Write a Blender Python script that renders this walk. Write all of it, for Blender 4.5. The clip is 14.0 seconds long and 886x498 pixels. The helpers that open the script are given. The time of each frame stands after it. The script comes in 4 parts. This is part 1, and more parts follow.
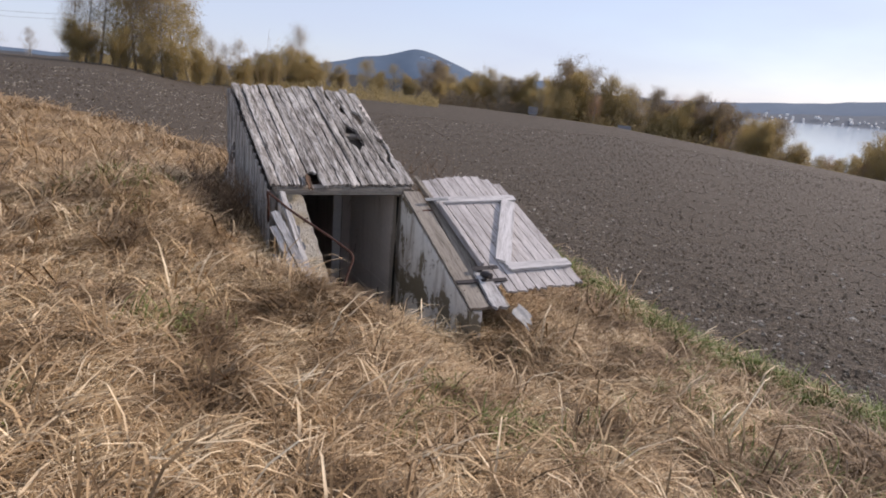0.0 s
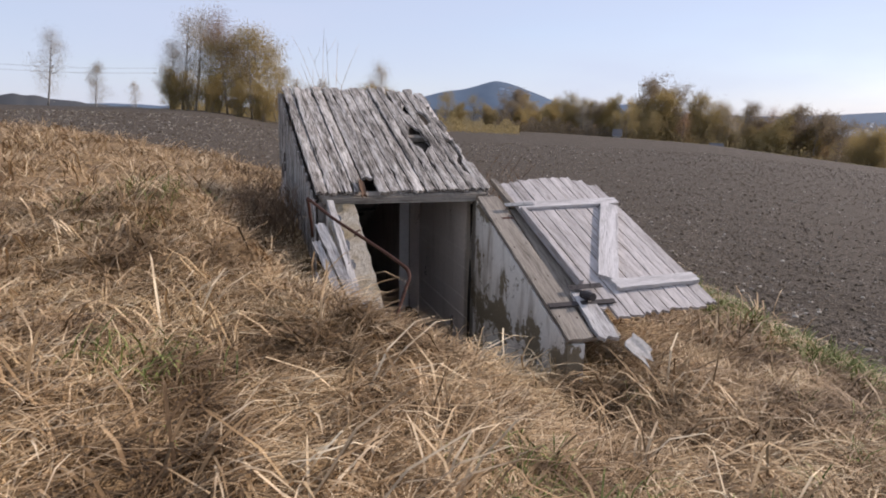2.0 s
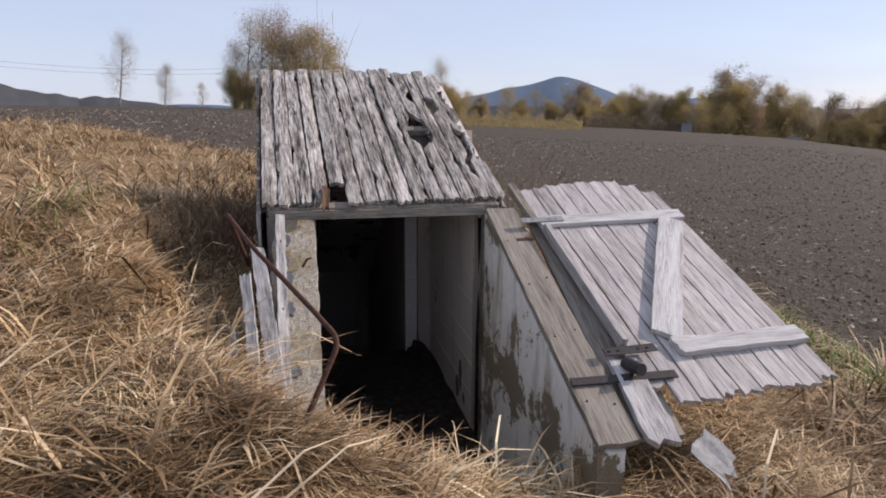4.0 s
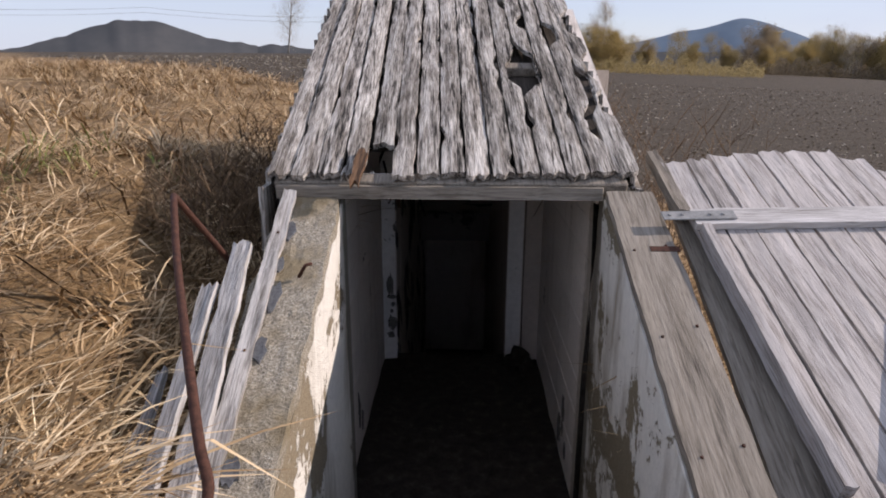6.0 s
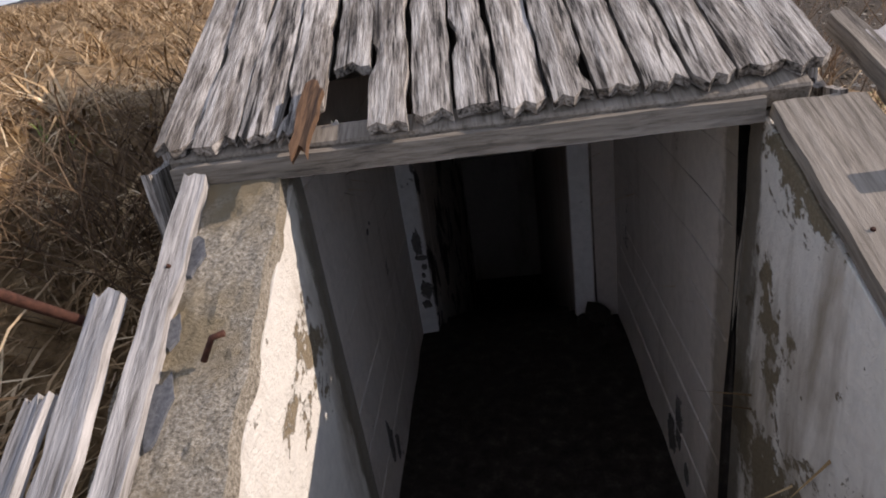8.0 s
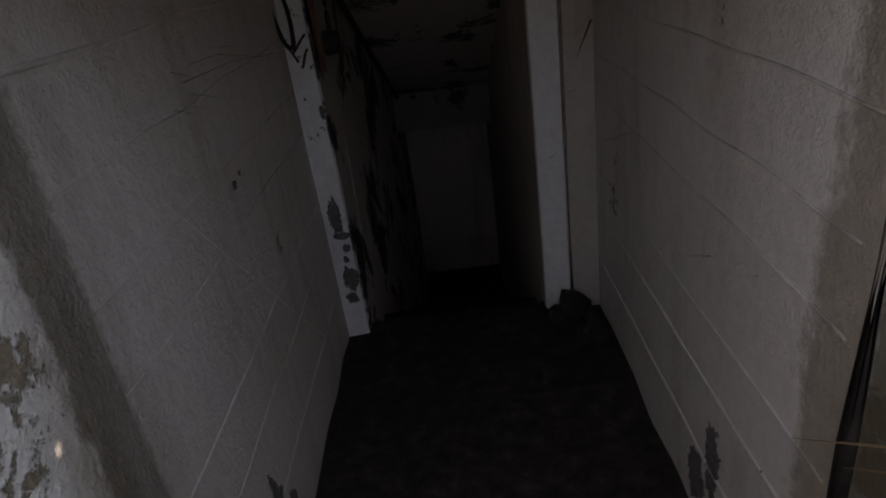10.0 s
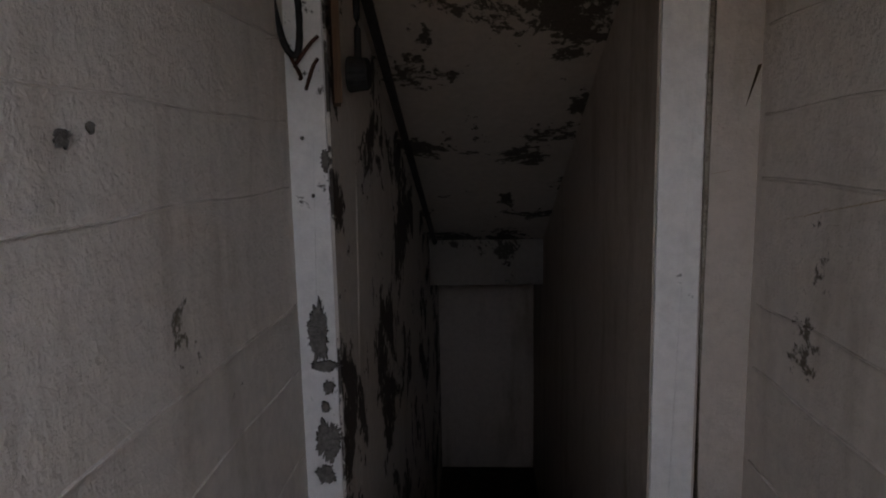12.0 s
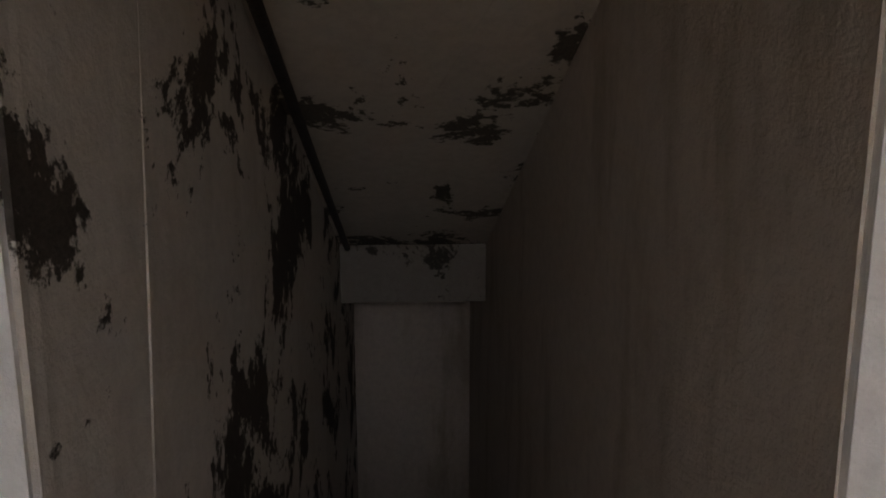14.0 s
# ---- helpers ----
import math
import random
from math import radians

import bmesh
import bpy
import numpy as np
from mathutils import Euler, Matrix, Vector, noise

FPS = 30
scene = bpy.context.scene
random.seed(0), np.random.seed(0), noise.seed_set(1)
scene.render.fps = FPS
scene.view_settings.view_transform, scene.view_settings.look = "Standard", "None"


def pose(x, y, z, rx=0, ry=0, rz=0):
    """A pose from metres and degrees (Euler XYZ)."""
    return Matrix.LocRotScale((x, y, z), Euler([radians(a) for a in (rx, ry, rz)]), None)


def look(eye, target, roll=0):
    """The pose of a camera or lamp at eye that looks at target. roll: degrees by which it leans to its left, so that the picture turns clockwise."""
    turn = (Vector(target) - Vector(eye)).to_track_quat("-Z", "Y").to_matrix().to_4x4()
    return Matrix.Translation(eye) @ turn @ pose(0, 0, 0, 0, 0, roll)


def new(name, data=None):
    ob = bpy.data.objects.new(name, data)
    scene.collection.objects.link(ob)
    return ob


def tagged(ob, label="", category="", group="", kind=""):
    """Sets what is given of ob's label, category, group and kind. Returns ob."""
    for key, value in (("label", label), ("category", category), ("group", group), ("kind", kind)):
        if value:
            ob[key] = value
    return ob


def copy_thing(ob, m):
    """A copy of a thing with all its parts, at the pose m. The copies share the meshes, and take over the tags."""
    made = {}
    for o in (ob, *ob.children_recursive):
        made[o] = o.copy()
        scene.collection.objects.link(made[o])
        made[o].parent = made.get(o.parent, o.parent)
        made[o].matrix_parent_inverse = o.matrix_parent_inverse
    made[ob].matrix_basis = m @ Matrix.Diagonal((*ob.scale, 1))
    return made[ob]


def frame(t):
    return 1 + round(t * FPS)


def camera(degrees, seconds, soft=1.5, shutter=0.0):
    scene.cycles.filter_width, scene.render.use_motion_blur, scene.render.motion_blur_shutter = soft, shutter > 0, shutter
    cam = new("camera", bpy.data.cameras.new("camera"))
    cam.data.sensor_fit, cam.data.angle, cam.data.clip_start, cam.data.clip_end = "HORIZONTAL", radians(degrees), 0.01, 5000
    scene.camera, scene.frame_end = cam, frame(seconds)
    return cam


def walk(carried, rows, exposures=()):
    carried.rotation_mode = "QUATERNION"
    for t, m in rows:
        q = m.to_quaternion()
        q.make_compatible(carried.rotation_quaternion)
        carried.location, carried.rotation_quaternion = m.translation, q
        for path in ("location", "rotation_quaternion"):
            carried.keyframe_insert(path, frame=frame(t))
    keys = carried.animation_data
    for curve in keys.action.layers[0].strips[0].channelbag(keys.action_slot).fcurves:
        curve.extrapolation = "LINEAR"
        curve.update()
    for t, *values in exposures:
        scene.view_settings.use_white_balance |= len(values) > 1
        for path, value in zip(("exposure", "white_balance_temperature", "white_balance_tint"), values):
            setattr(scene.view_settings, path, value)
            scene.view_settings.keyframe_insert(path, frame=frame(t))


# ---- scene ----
cam = camera(68.6, 14.0, soft=1.9)

# ------------------------------------------------------------- camera and walk
EXPOSURES = [(0, 0.26, 6500, 20), (6.0, 0.24, 6550, 20), (8.0, 0.20, 6700, 20), (9.2, 0.30, 6900, 20), (11.3, 1.9, 7100, 19), (12.5, 2.22, 7400, 19), (13.5, 2.45, 7700, 19), (14.0, 2.9, 8600, 19)]
PATH = [
    (0, (-2.068, -6.799, 2.411), (-1.236, -5.045, 1.928), 4.5),
    (0.5, (-1.937, -6.575, 2.346), (-1.242, -4.754, 1.897), 4.6),
    (1, (-1.867, -6.347, 2.21), (-0.935, -4.63, 1.782), 0.2),
    (1.5, (-1.679, -5.949, 2.058), (-1.027, -4.104, 1.646), -2.5),
    (2, (-1.502, -5.61, 1.966), (-0.91, -3.743, 1.562), 1.1),
    (2.5, (-1.236, -5.242, 1.865), (-0.742, -3.347, 1.457), -2.9),
    (3, (-0.983, -4.916, 1.877), (-0.546, -2.999, 1.509), -0.9),
    (3.5, (-0.792, -4.569, 1.885), (-0.343, -2.66, 1.491), -0.3),
    (6, (-0.022, -2.763, 1.783), (-0.075, -0.846, 1.216), 0.2),
    (6.5, (-0.093, -2.408, 1.747), (-0.22, -0.555, 1.005), -3.6),
    (7, (-0.007, -2.105, 1.673), (-0.243, -0.317, 0.808), -5.7),
    (7.5, (-0.005, -1.788, 1.654), (-0.271, -0.04, 0.719), -6.7),
    (8, (-0.012, -1.496, 1.654), (-0.221, 0.305, 0.81), -8.7),
    (8.5, (-0.013, -1.251, 1.459), (-0.206, 0.541, 0.591), -8.8),
    (9, (-0.007, -1.059, 1.258), (-0.257, 0.697, 0.334), -11.3),
    (9.2, (0.015, -0.988, 1.258), (-0.21, 0.741, 0.29), -11.6),
    (11.5, (-0.063, -0.011, 0.668), (0.058, 1.946, 0.273), -2.9),
    (12, (-0.111, 0.243, 0.572), (-0.232, 2.218, 0.282), -1.2),
    (12.5, (-0.128, 0.453, 0.557), (-0.44, 2.418, 0.355), -3.8),
    (13, (-0.066, 0.822, 0.44), (-0.273, 2.789, 0.143), -3.9),
    (13.5, (-0.05, 1.054, 0.484), (-0.241, 3.032, 0.255), -0.2),
    (14, (-0.135, 1.314, 0.507), (-0.017, 3.285, 0.189), -0.1),
]
walk(cam, [(t, look(eye, target, roll)) for t, eye, target, roll in PATH], EXPOSURES)

# ------------------------------------------------------------- world and sun
SUN_EL, SUN_AZ = radians(28), radians(8)     # azimuth counted from +x towards +y
world = bpy.data.worlds.new("sky")
scene.world = world
world.use_nodes = True
wn = world.node_tree
sky = wn.nodes.new("ShaderNodeTexSky")
sky.sky_type, sky.sun_disc = 'NISHITA', False
sky.sun_elevation, sky.sun_rotation = SUN_EL, radians(90) - SUN_AZ
sky.air_density, sky.dust_density, sky.ozone_density = 0.9, 0.35, 1.9
wn.nodes["Background"].inputs["Strength"].default_value = 0.125
# thin high haze drawn over the clear sky, with faint streaks of cirrus
haze = wn.nodes.new("ShaderNodeMix")
haze.data_type = 'RGBA'
haze.inputs[7].default_value = (4.1, 4.75, 5.8, 1)
sky_at, sky_map, cirrus, cover = (wn.nodes.new("ShaderNode" + k) for k in ("TexCoord", "Mapping", "TexNoise", "MapRange"))
sky_map.inputs["Scale"].default_value = (1.0, 1.6, 5.0)
cirrus.inputs["Scale"].default_value, cirrus.inputs["Detail"].default_value = 2.2, 5
cover.inputs["From Min"].default_value, cover.inputs["From Max"].default_value = 0.3, 0.7
cover.inputs["To Min"].default_value, cover.inputs["To Max"].default_value = 0.6, 0.85
wn.links.new(sky_at.outputs["Generated"], sky_map.inputs[0])
wn.links.new(sky_map.outputs[0], cirrus.inputs["Vector"])
wn.links.new(cirrus.outputs[0], cover.inputs[0])
wn.links.new(cover.outputs[0], haze.inputs[0])
wn.links.new(sky.outputs[0], haze.inputs[6])
wn.links.new(haze.outputs[2], wn.nodes["Background"].inputs["Color"])
sun_data = bpy.data.lights.new("sun", 'SUN')
sun_data.energy, sun_data.angle, sun_data.color = 4.0, radians(0.53), (1.0, 0.91, 0.80)
sun = new("sun", sun_data)
to_sun = Vector((math.cos(SUN_EL) * math.cos(SUN_AZ), math.cos(SUN_EL) * math.sin(SUN_AZ), math.sin(SUN_EL)))
sun.matrix_world = look(to_sun * 50, (0, 0, 0))


# ------------------------------------------------------------- materials
def nodes_of(name, rough=0.85, spec=0.3):
    m = bpy.data.materials.new(name)
    m.use_nodes = True
    n = m.node_tree.nodes
    b = n["Principled BSDF"]
    b.inputs["Roughness"].default_value = rough
    b.inputs["Specular IOR Level"].default_value = spec
    return m, n, m.node_tree.links, b


def ramp(n, l, fac, stops):
    r = n.new("ShaderNodeValToRGB")
    while len(r.color_ramp.elements) < len(stops):
        r.color_ramp.elements.new(0.5)
    for e, (p, c) in zip(r.color_ramp.elements, stops):
        e.position, e.color = p, (*c, 1)
    l.new(fac, r.inputs[0])
    return r.outputs[0]


def coords(n, l, scale=(1, 1, 1), which="Object"):
    tc, mp = n.new("ShaderNodeTexCoord"), n.new("ShaderNodeMapping")
    mp.inputs["Scale"].default_value = scale
    l.new(tc.outputs[which], mp.inputs[0])
    return mp.outputs[0]


def tex(n, l, vec, scale, detail=6, rough=0.6, dist=0.0):
    t = n.new("ShaderNodeTexNoise")
    t.inputs["Scale"].default_value, t.inputs["Detail"].default_value = scale, detail
    t.inputs["Roughness"].default_value, t.inputs["Distortion"].default_value = rough, dist
    l.new(vec, t.inputs["Vector"])
    return t.outputs[0]


def mix(n, l, fac, a, b, mode='MIX'):
    m = n.new("ShaderNodeMix")
    m.data_type, m.blend_type = 'RGBA', mode
    for sock, v in ((m.inputs[0], fac), (m.inputs[6], a), (m.inputs[7], b)):
        if isinstance(v, (int, float)):
            sock.default_value = v
        elif isinstance(v, tuple):
            sock.default_value = (*v, 1)
        else:
            l.new(v, sock)
    return m.outputs[2]


def math_node(n, l, op, a, b):
    m = n.new("ShaderNodeMath")
    m.operation = op
    for sock, v in zip(m.inputs, (a, b)):
        if isinstance(v, (int, float)):
            sock.default_value = v
        else:
            l.new(v, sock)
    return m.outputs[0]


def bump(n, l, b, height, strength, dist):
    u = n.new("ShaderNodeBump")
    u.inputs["Strength"].default_value, u.inputs["Distance"].default_value = strength, dist
    l.new(height, u.inputs["Height"])
    l.new(u.outputs[0], b.inputs["Normal"])


def wood(name, light, mid, dark, contrast=1.0, strength=0.7, warm=None, stained=0.35):
    """Weathered board; the grain runs along the object's y."""
    m, n, l, b = nodes_of(name, 0.8, 0.25)
    info = n.new("ShaderNodeObjectInfo")
    tc, add, mp = n.new("ShaderNodeTexCoord"), n.new("ShaderNodeVectorMath"), n.new("ShaderNodeMapping")
    comb = n.new("ShaderNodeCombineXYZ")
    l.new(math_node(n, l, 'MULTIPLY', info.outputs["Random"], 37.0), comb.inputs[1])
    l.new(math_node(n, l, 'MULTIPLY', info.outputs["Random"], 11.0), comb.inputs[0])
    l.new(tc.outputs["Object"], add.inputs[0])
    l.new(comb.outputs[0], add.inputs[1])
    mp.inputs["Scale"].default_value = (1, 0.06, 1)
    l.new(add.outputs[0], mp.inputs[0])
    fine = tex(n, l, mp.outputs[0], 130, 6, 0.65, 0.3)
    broad = tex(n, l, mp.outputs[0], 22, 4, 0.6, 0.6)
    long_map = n.new("ShaderNodeMapping")
    long_map.inputs["Scale"].default_value = (1, 0.16, 1)
    l.new(add.outputs[0], long_map.inputs[0])
    spots = tex(n, l, long_map.outputs[0], 13, 7, 0.72, 0.4)
    crack = tex(n, l, mp.outputs[0], 42, 3, 0.5, 0.8)
    grain = math_node(n, l, 'ADD', math_node(n, l, 'MULTIPLY', fine, 0.6), math_node(n, l, 'MULTIPLY', broad, 0.4))
    w = 0.11 / contrast
    c = ramp(n, l, grain, [(0.5 - w * 1.2, dark), (0.5 - w * 0.1, mid), (0.5 + w, light)])
    stain = ramp(n, l, spots, [(0.45, (1, 1, 1)), (0.64, (0.30, 0.27, 0.24))])
    c = mix(n, l, stained, c, stain, 'MULTIPLY')
    c = mix(n, l, min(1.0, stained * 1.1), c, ramp(n, l, crack, [(0.33, (0.10, 0.09, 0.08)), (0.40, (1, 1, 1))]), 'MULTIPLY')
    tone = ramp(n, l, info.outputs["Random"], [(0.0, (0.75, 0.74, 0.72)), (1.0, (1.08, 1.06, 1.03))])
    c = mix(n, l, 0.8, c, tone, 'MULTIPLY')
    if warm:
        c = mix(n, l, ramp(n, l, broad, [(0.5, (0, 0, 0)), (0.62, (0.7, 0.7, 0.7))]), c, warm)
    l.new(c, b.inputs["Base Color"])
    bump(n, l, b, grain, strength, 0.012)
    return m


def plaster(name, paint, under, amount, streak=0.3, rough=0.75, strength=0.35, damp=None, worn=None):
    """Lime-washed concrete: board-cast relief, peeled and stained patches."""
    m, n, l, b = nodes_of(name, rough, 0.3)
    v = coords(n, l)
    vs = coords(n, l, (1, 1, 0.22))
    big, small = tex(n, l, v, 1.9, 8, 0.68, 0.4), tex(n, l, v, 26, 6, 0.7)
    run = tex(n, l, vs, 5.0, 6, 0.62, 0.2)
    fine = tex(n, l, v, 110, 4, 0.6)
    c = ramp(n, l, small, [(0.3, tuple(p * 0.86 for p in paint)), (0.6, paint)])
    c = mix(n, l, math_node(n, l, 'MULTIPLY', ramp(n, l, run, [(0.5, (0, 0, 0)), (0.68, (1, 1, 1))]), streak), c, (0.21, 0.155, 0.09))
    peel = math_node(n, l, 'ADD', math_node(n, l, 'MULTIPLY', big, 0.8), math_node(n, l, 'MULTIPLY', small, 0.2))
    if worn:
        # more paint lost towards the outer, rained-on end: (y where it is even, gain for each metre)
        out = n.new("ShaderNodeSeparateXYZ")
        l.new(v, out.inputs[0])
        peel = math_node(n, l, 'ADD', peel, math_node(n, l, 'MULTIPLY', math_node(n, l, 'SUBTRACT', worn[0], out.outputs[1]), worn[1]))
    mask = ramp(n, l, peel, [(1 - amount - 0.008, (0, 0, 0)), (1 - amount + 0.008, (1, 1, 1))])
    bare = ramp(n, l, fine, [(0.3, tuple(p * 0.6 for p in under)), (0.7, under)])
    c = mix(n, l, mask, c, bare)
    if damp:
        # a damp, mossy strip along the upright joint: (y0, y1, colour, strength)
        y0, y1, tint, most = damp
        sep = n.new("ShaderNodeSeparateXYZ")
        l.new(v, sep.inputs[0])
        wob = math_node(n, l, 'MULTIPLY', math_node(n, l, 'SUBTRACT', run, 0.5), 0.22)
        at = math_node(n, l, 'ADD', math_node(n, l, 'ADD', sep.outputs[1], wob), math_node(n, l, 'MULTIPLY', math_node(n, l, 'SUBTRACT', small, 0.5), 0.08))
        away = math_node(n, l, 'ABSOLUTE', math_node(n, l, 'SUBTRACT', at, (y0 + y1) / 2), 0.0)
        half = (y1 - y0) / 2
        strip = ramp(n, l, away, [(half * 0.75, (most, most, most)), (half * 1.3, (0, 0, 0))])
        c = mix(n, l, strip, c, mix(n, l, small, tuple(p * 0.5 for p in tint), tuple(p * 1.4 for p in tint)))
    l.new(c, b.inputs["Base Color"])
    h = math_node(n, l, 'ADD', math_node(n, l, 'MULTIPLY', small, 0.6), math_node(n, l, 'MULTIPLY', fine, 0.25))
    h = math_node(n, l, 'SUBTRACT', h, math_node(n, l, 'MULTIPLY', mask, 0.35))
    bump(n, l, b, h, strength, 0.012 + 0.02 * max(0.0, strength - 0.5))
    return m


def speckled(name, stops, scale, rough=0.9, strength=0.5, dist=0.02, big=0.0, bigcol=(0, 0, 0), spec=0.25):
    m, n, l, b = nodes_of(name, rough, spec)
    v = coords(n, l)
    f = tex(n, l, v, scale, 8, 0.7)
    c = ramp(n, l, f, stops)
    if big:
        c = mix(n, l, ramp(n, l, tex(n, l, v, big, 5, 0.6), [(0.48, (0, 0, 0)), (0.6, (1, 1, 1))]), c, bigcol)
    l.new(c, b.inputs["Base Color"])
    bump(n, l, b, f, strength, dist)
    return m


def island(name, stops, rough=0.8, patch=0.0, through_light=0.0):
    """One colour for each loose piece of a mesh."""
    m, n, l, b = nodes_of(name, rough, 0.25)
    g = n.new("ShaderNodeNewGeometry")
    c = ramp(n, l, g.outputs["Random Per Island"], stops)
    if patch:
        big = tex(n, l, coords(n, l), patch, 4, 0.6)
        c = mix(n, l, 1.0, c, ramp(n, l, big, [(0.38, (0.36, 0.30, 0.24)), (0.5, (0.86, 0.79, 0.72)), (0.64, (1.15, 1.12, 1.05))]), 'MULTIPLY')
    l.new(c, b.inputs["Base Color"])
    if through_light:
        leaf, both = n.new("ShaderNodeBsdfTranslucent"), n.new("ShaderNodeMixShader")
        l.new(c, leaf.inputs[0])
        both.inputs[0].default_value = through_light
        l.new(b.outputs[0], both.inputs[1])
        l.new(leaf.outputs[0], both.inputs[2])
        l.new(both.outputs[0], n["Material Output"].inputs[0])
    return m


ROOF_WOOD = wood("roof_board_wood", (0.72, 0.69, 0.65), (0.40, 0.37, 0.335), (0.018, 0.016, 0.014), 1.15, 1.0, None, 0.9)
DOOR_WOOD = wood("door_board_wood", (0.60, 0.57, 0.56), (0.48, 0.45, 0.435), (0.17, 0.15, 0.135), 0.8, 0.4)
RAIL_WOOD = wood("rail_board_wood", (0.40, 0.36, 0.31), (0.30, 0.265, 0.22), (0.10, 0.085, 0.07), 0.8, 0.4)
PALE_WOOD = wood("pale_board_wood", (0.78, 0.76, 0.75), (0.64, 0.62, 0.61), (0.30, 0.28, 0.26), 0.8, 0.4)
GREY_WOOD = wood("grey_board_wood", (0.56, 0.55, 0.54), (0.38, 0.37, 0.36), (0.11, 0.10, 0.09), 0.9, 0.6)
BROWN_WOOD = wood("brown_wood", (0.20, 0.12, 0.07), (0.14, 0.08, 0.045), (0.05, 0.03, 0.02), 1.0, 0.4)
# limewash darkened for the dim light at the header, shade put into its colour
SHADED_WASH = plaster("shaded_limewash", (0.26, 0.235, 0.21), (0.07, 0.06, 0.05), 0.42, 0.2)
BARE = speckled("bare_dark_plaster", [(0.3, (0.08, 0.075, 0.068)), (0.7, (0.24, 0.22, 0.20))], 90, 0.95, 0.8, 0.01)
WHITEWASH = plaster("limewashed_wall", (0.74, 0.68, 0.62), (0.20, 0.17, 0.13), 0.37, 0.3, 0.6, 0.8, (0.11, 0.24, (0.20, 0.15, 0.085), 0.65))
CHEEK_WASH = plaster("worn_limewashed_cheek", (0.74, 0.71, 0.64), (0.25, 0.205, 0.135), 0.482, 0.75, 0.75, 0.7, (0.02, 0.14, (0.095, 0.076, 0.048), 0.85))
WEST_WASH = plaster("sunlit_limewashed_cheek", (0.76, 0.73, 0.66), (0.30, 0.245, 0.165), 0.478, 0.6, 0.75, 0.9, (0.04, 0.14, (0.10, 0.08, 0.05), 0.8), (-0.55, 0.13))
STAIR_WASH = plaster("peeling_limewash", (0.60, 0.545, 0.49), (0.075, 0.062, 0.052), 0.475, 0.2, 0.75, 0.5)
CEIL_WASH = plaster("mouldy_limewash", (0.58, 0.52, 0.46), (0.13, 0.115, 0.095), 0.462, 0.1, 0.75, 0.5)
DULL_WASH = plaster("dull_limewash", (0.56, 0.49, 0.43), (0.20, 0.16, 0.13), 0.34, 0.45, 0.75, 0.6)
PILASTER_WASH = plaster("white_post_wash", (0.80, 0.78, 0.755), (0.11, 0.10, 0.09), 0.415, 0.1)
CONCRETE = speckled("raw_concrete", [(0.33, (0.12, 0.105, 0.08)), (0.5, (0.37, 0.33, 0.26)), (0.68, (0.60, 0.55, 0.47))], 120, 0.95, 1.0, 0.012, 3.0, (0.27, 0.22, 0.14))
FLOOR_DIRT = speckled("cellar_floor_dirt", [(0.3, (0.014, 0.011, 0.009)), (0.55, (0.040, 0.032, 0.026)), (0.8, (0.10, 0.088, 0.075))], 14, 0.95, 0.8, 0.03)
SOIL = speckled("ploughed_soil", [(0.3, (0.022, 0.016, 0.010)), (0.5, (0.058, 0.0435, 0.029)), (0.72, (0.135, 0.107, 0.075))], 11, 0.95, 1.0, 0.05)
TURF = speckled("straw_turf", [(0.3, (0.08, 0.05, 0.022)), (0.5, (0.27, 0.175, 0.085)), (0.72, (0.44, 0.32, 0.18))], 9, 0.95, 1.0, 0.06, 0.8, (0.16, 0.10, 0.045))
RUST = speckled("rusty_iron", [(0.3, (0.03, 0.013, 0.009)), (0.6, (0.085, 0.036, 0.023)), (0.8, (0.14, 0.068, 0.043))], 60, 0.8, 0.4, 0.004)
DARK_IRON = speckled("dark_iron", [(0.3, (0.02, 0.017, 0.016)), (0.7, (0.06, 0.05, 0.047))], 60, 0.6, 0.3, 0.003)
ZINC = speckled("galvanised_plate", [(0.3, (0.17, 0.17, 0.165)), (0.7, (0.34, 0.34, 0.33))], 40, 0.55, 0.2, 0.003)
FELT = speckled("tar_felt", [(0.3, (0.06, 0.063, 0.07)), (0.7, (0.16, 0.165, 0.175))], 90, 0.9, 0.5, 0.004)
BLACK = speckled("black_rubber", [(0.3, (0.008, 0.008, 0.008)), (0.7, (0.03, 0.028, 0.026))], 40, 0.6, 0.3, 0.003)
STRAW = island("dry_grass", [(0.0, (0.13, 0.083, 0.04)), (0.3, (0.33, 0.23, 0.12)), (0.7, (0.58, 0.43, 0.255)), (1.0, (0.84, 0.71, 0.50))], 0.7, 1.7)
GREEN = island("green_grass", [(0.0, (0.11, 0.14, 0.03)), (1.0, (0.26, 0.30, 0.08))], 0.6)
WEED = island("dead_weed", [(0.0, (0.07, 0.045, 0.028)), (1.0, (0.24, 0.16, 0.095))], 0.85)
CLOD = island("soil_clods", [(0.0, (0.06, 0.046, 0.03)), (0.7, (0.18, 0.147, 0.105)), (1.0, (0.50, 0.45, 0.37))], 0.95)
BARK = speckled("birch_bark", [(0.3, (0.10, 0.09, 0.08)), (0.6, (0.36, 0.34, 0.31))], 3, 0.9, 0.3, 0.05)
LEAF_SPRING = island("spring_leaves", [(0.0, (0.26, 0.20, 0.09)), (1.0, (0.46, 0.35, 0.15))], 0.8, 0.0, 0.5)
LEAF_GREY = island("bare_twigs", [(0.0, (0.30, 0.26, 0.20)), (1.0, (0.52, 0.46, 0.36))], 0.85, 0.0, 0.5)
LEAF_DARK = island("dark_conifer", [(0.0, (0.16, 0.125, 0.085)), (1.0, (0.28, 0.22, 0.14))], 0.85, 0.0, 0.5)
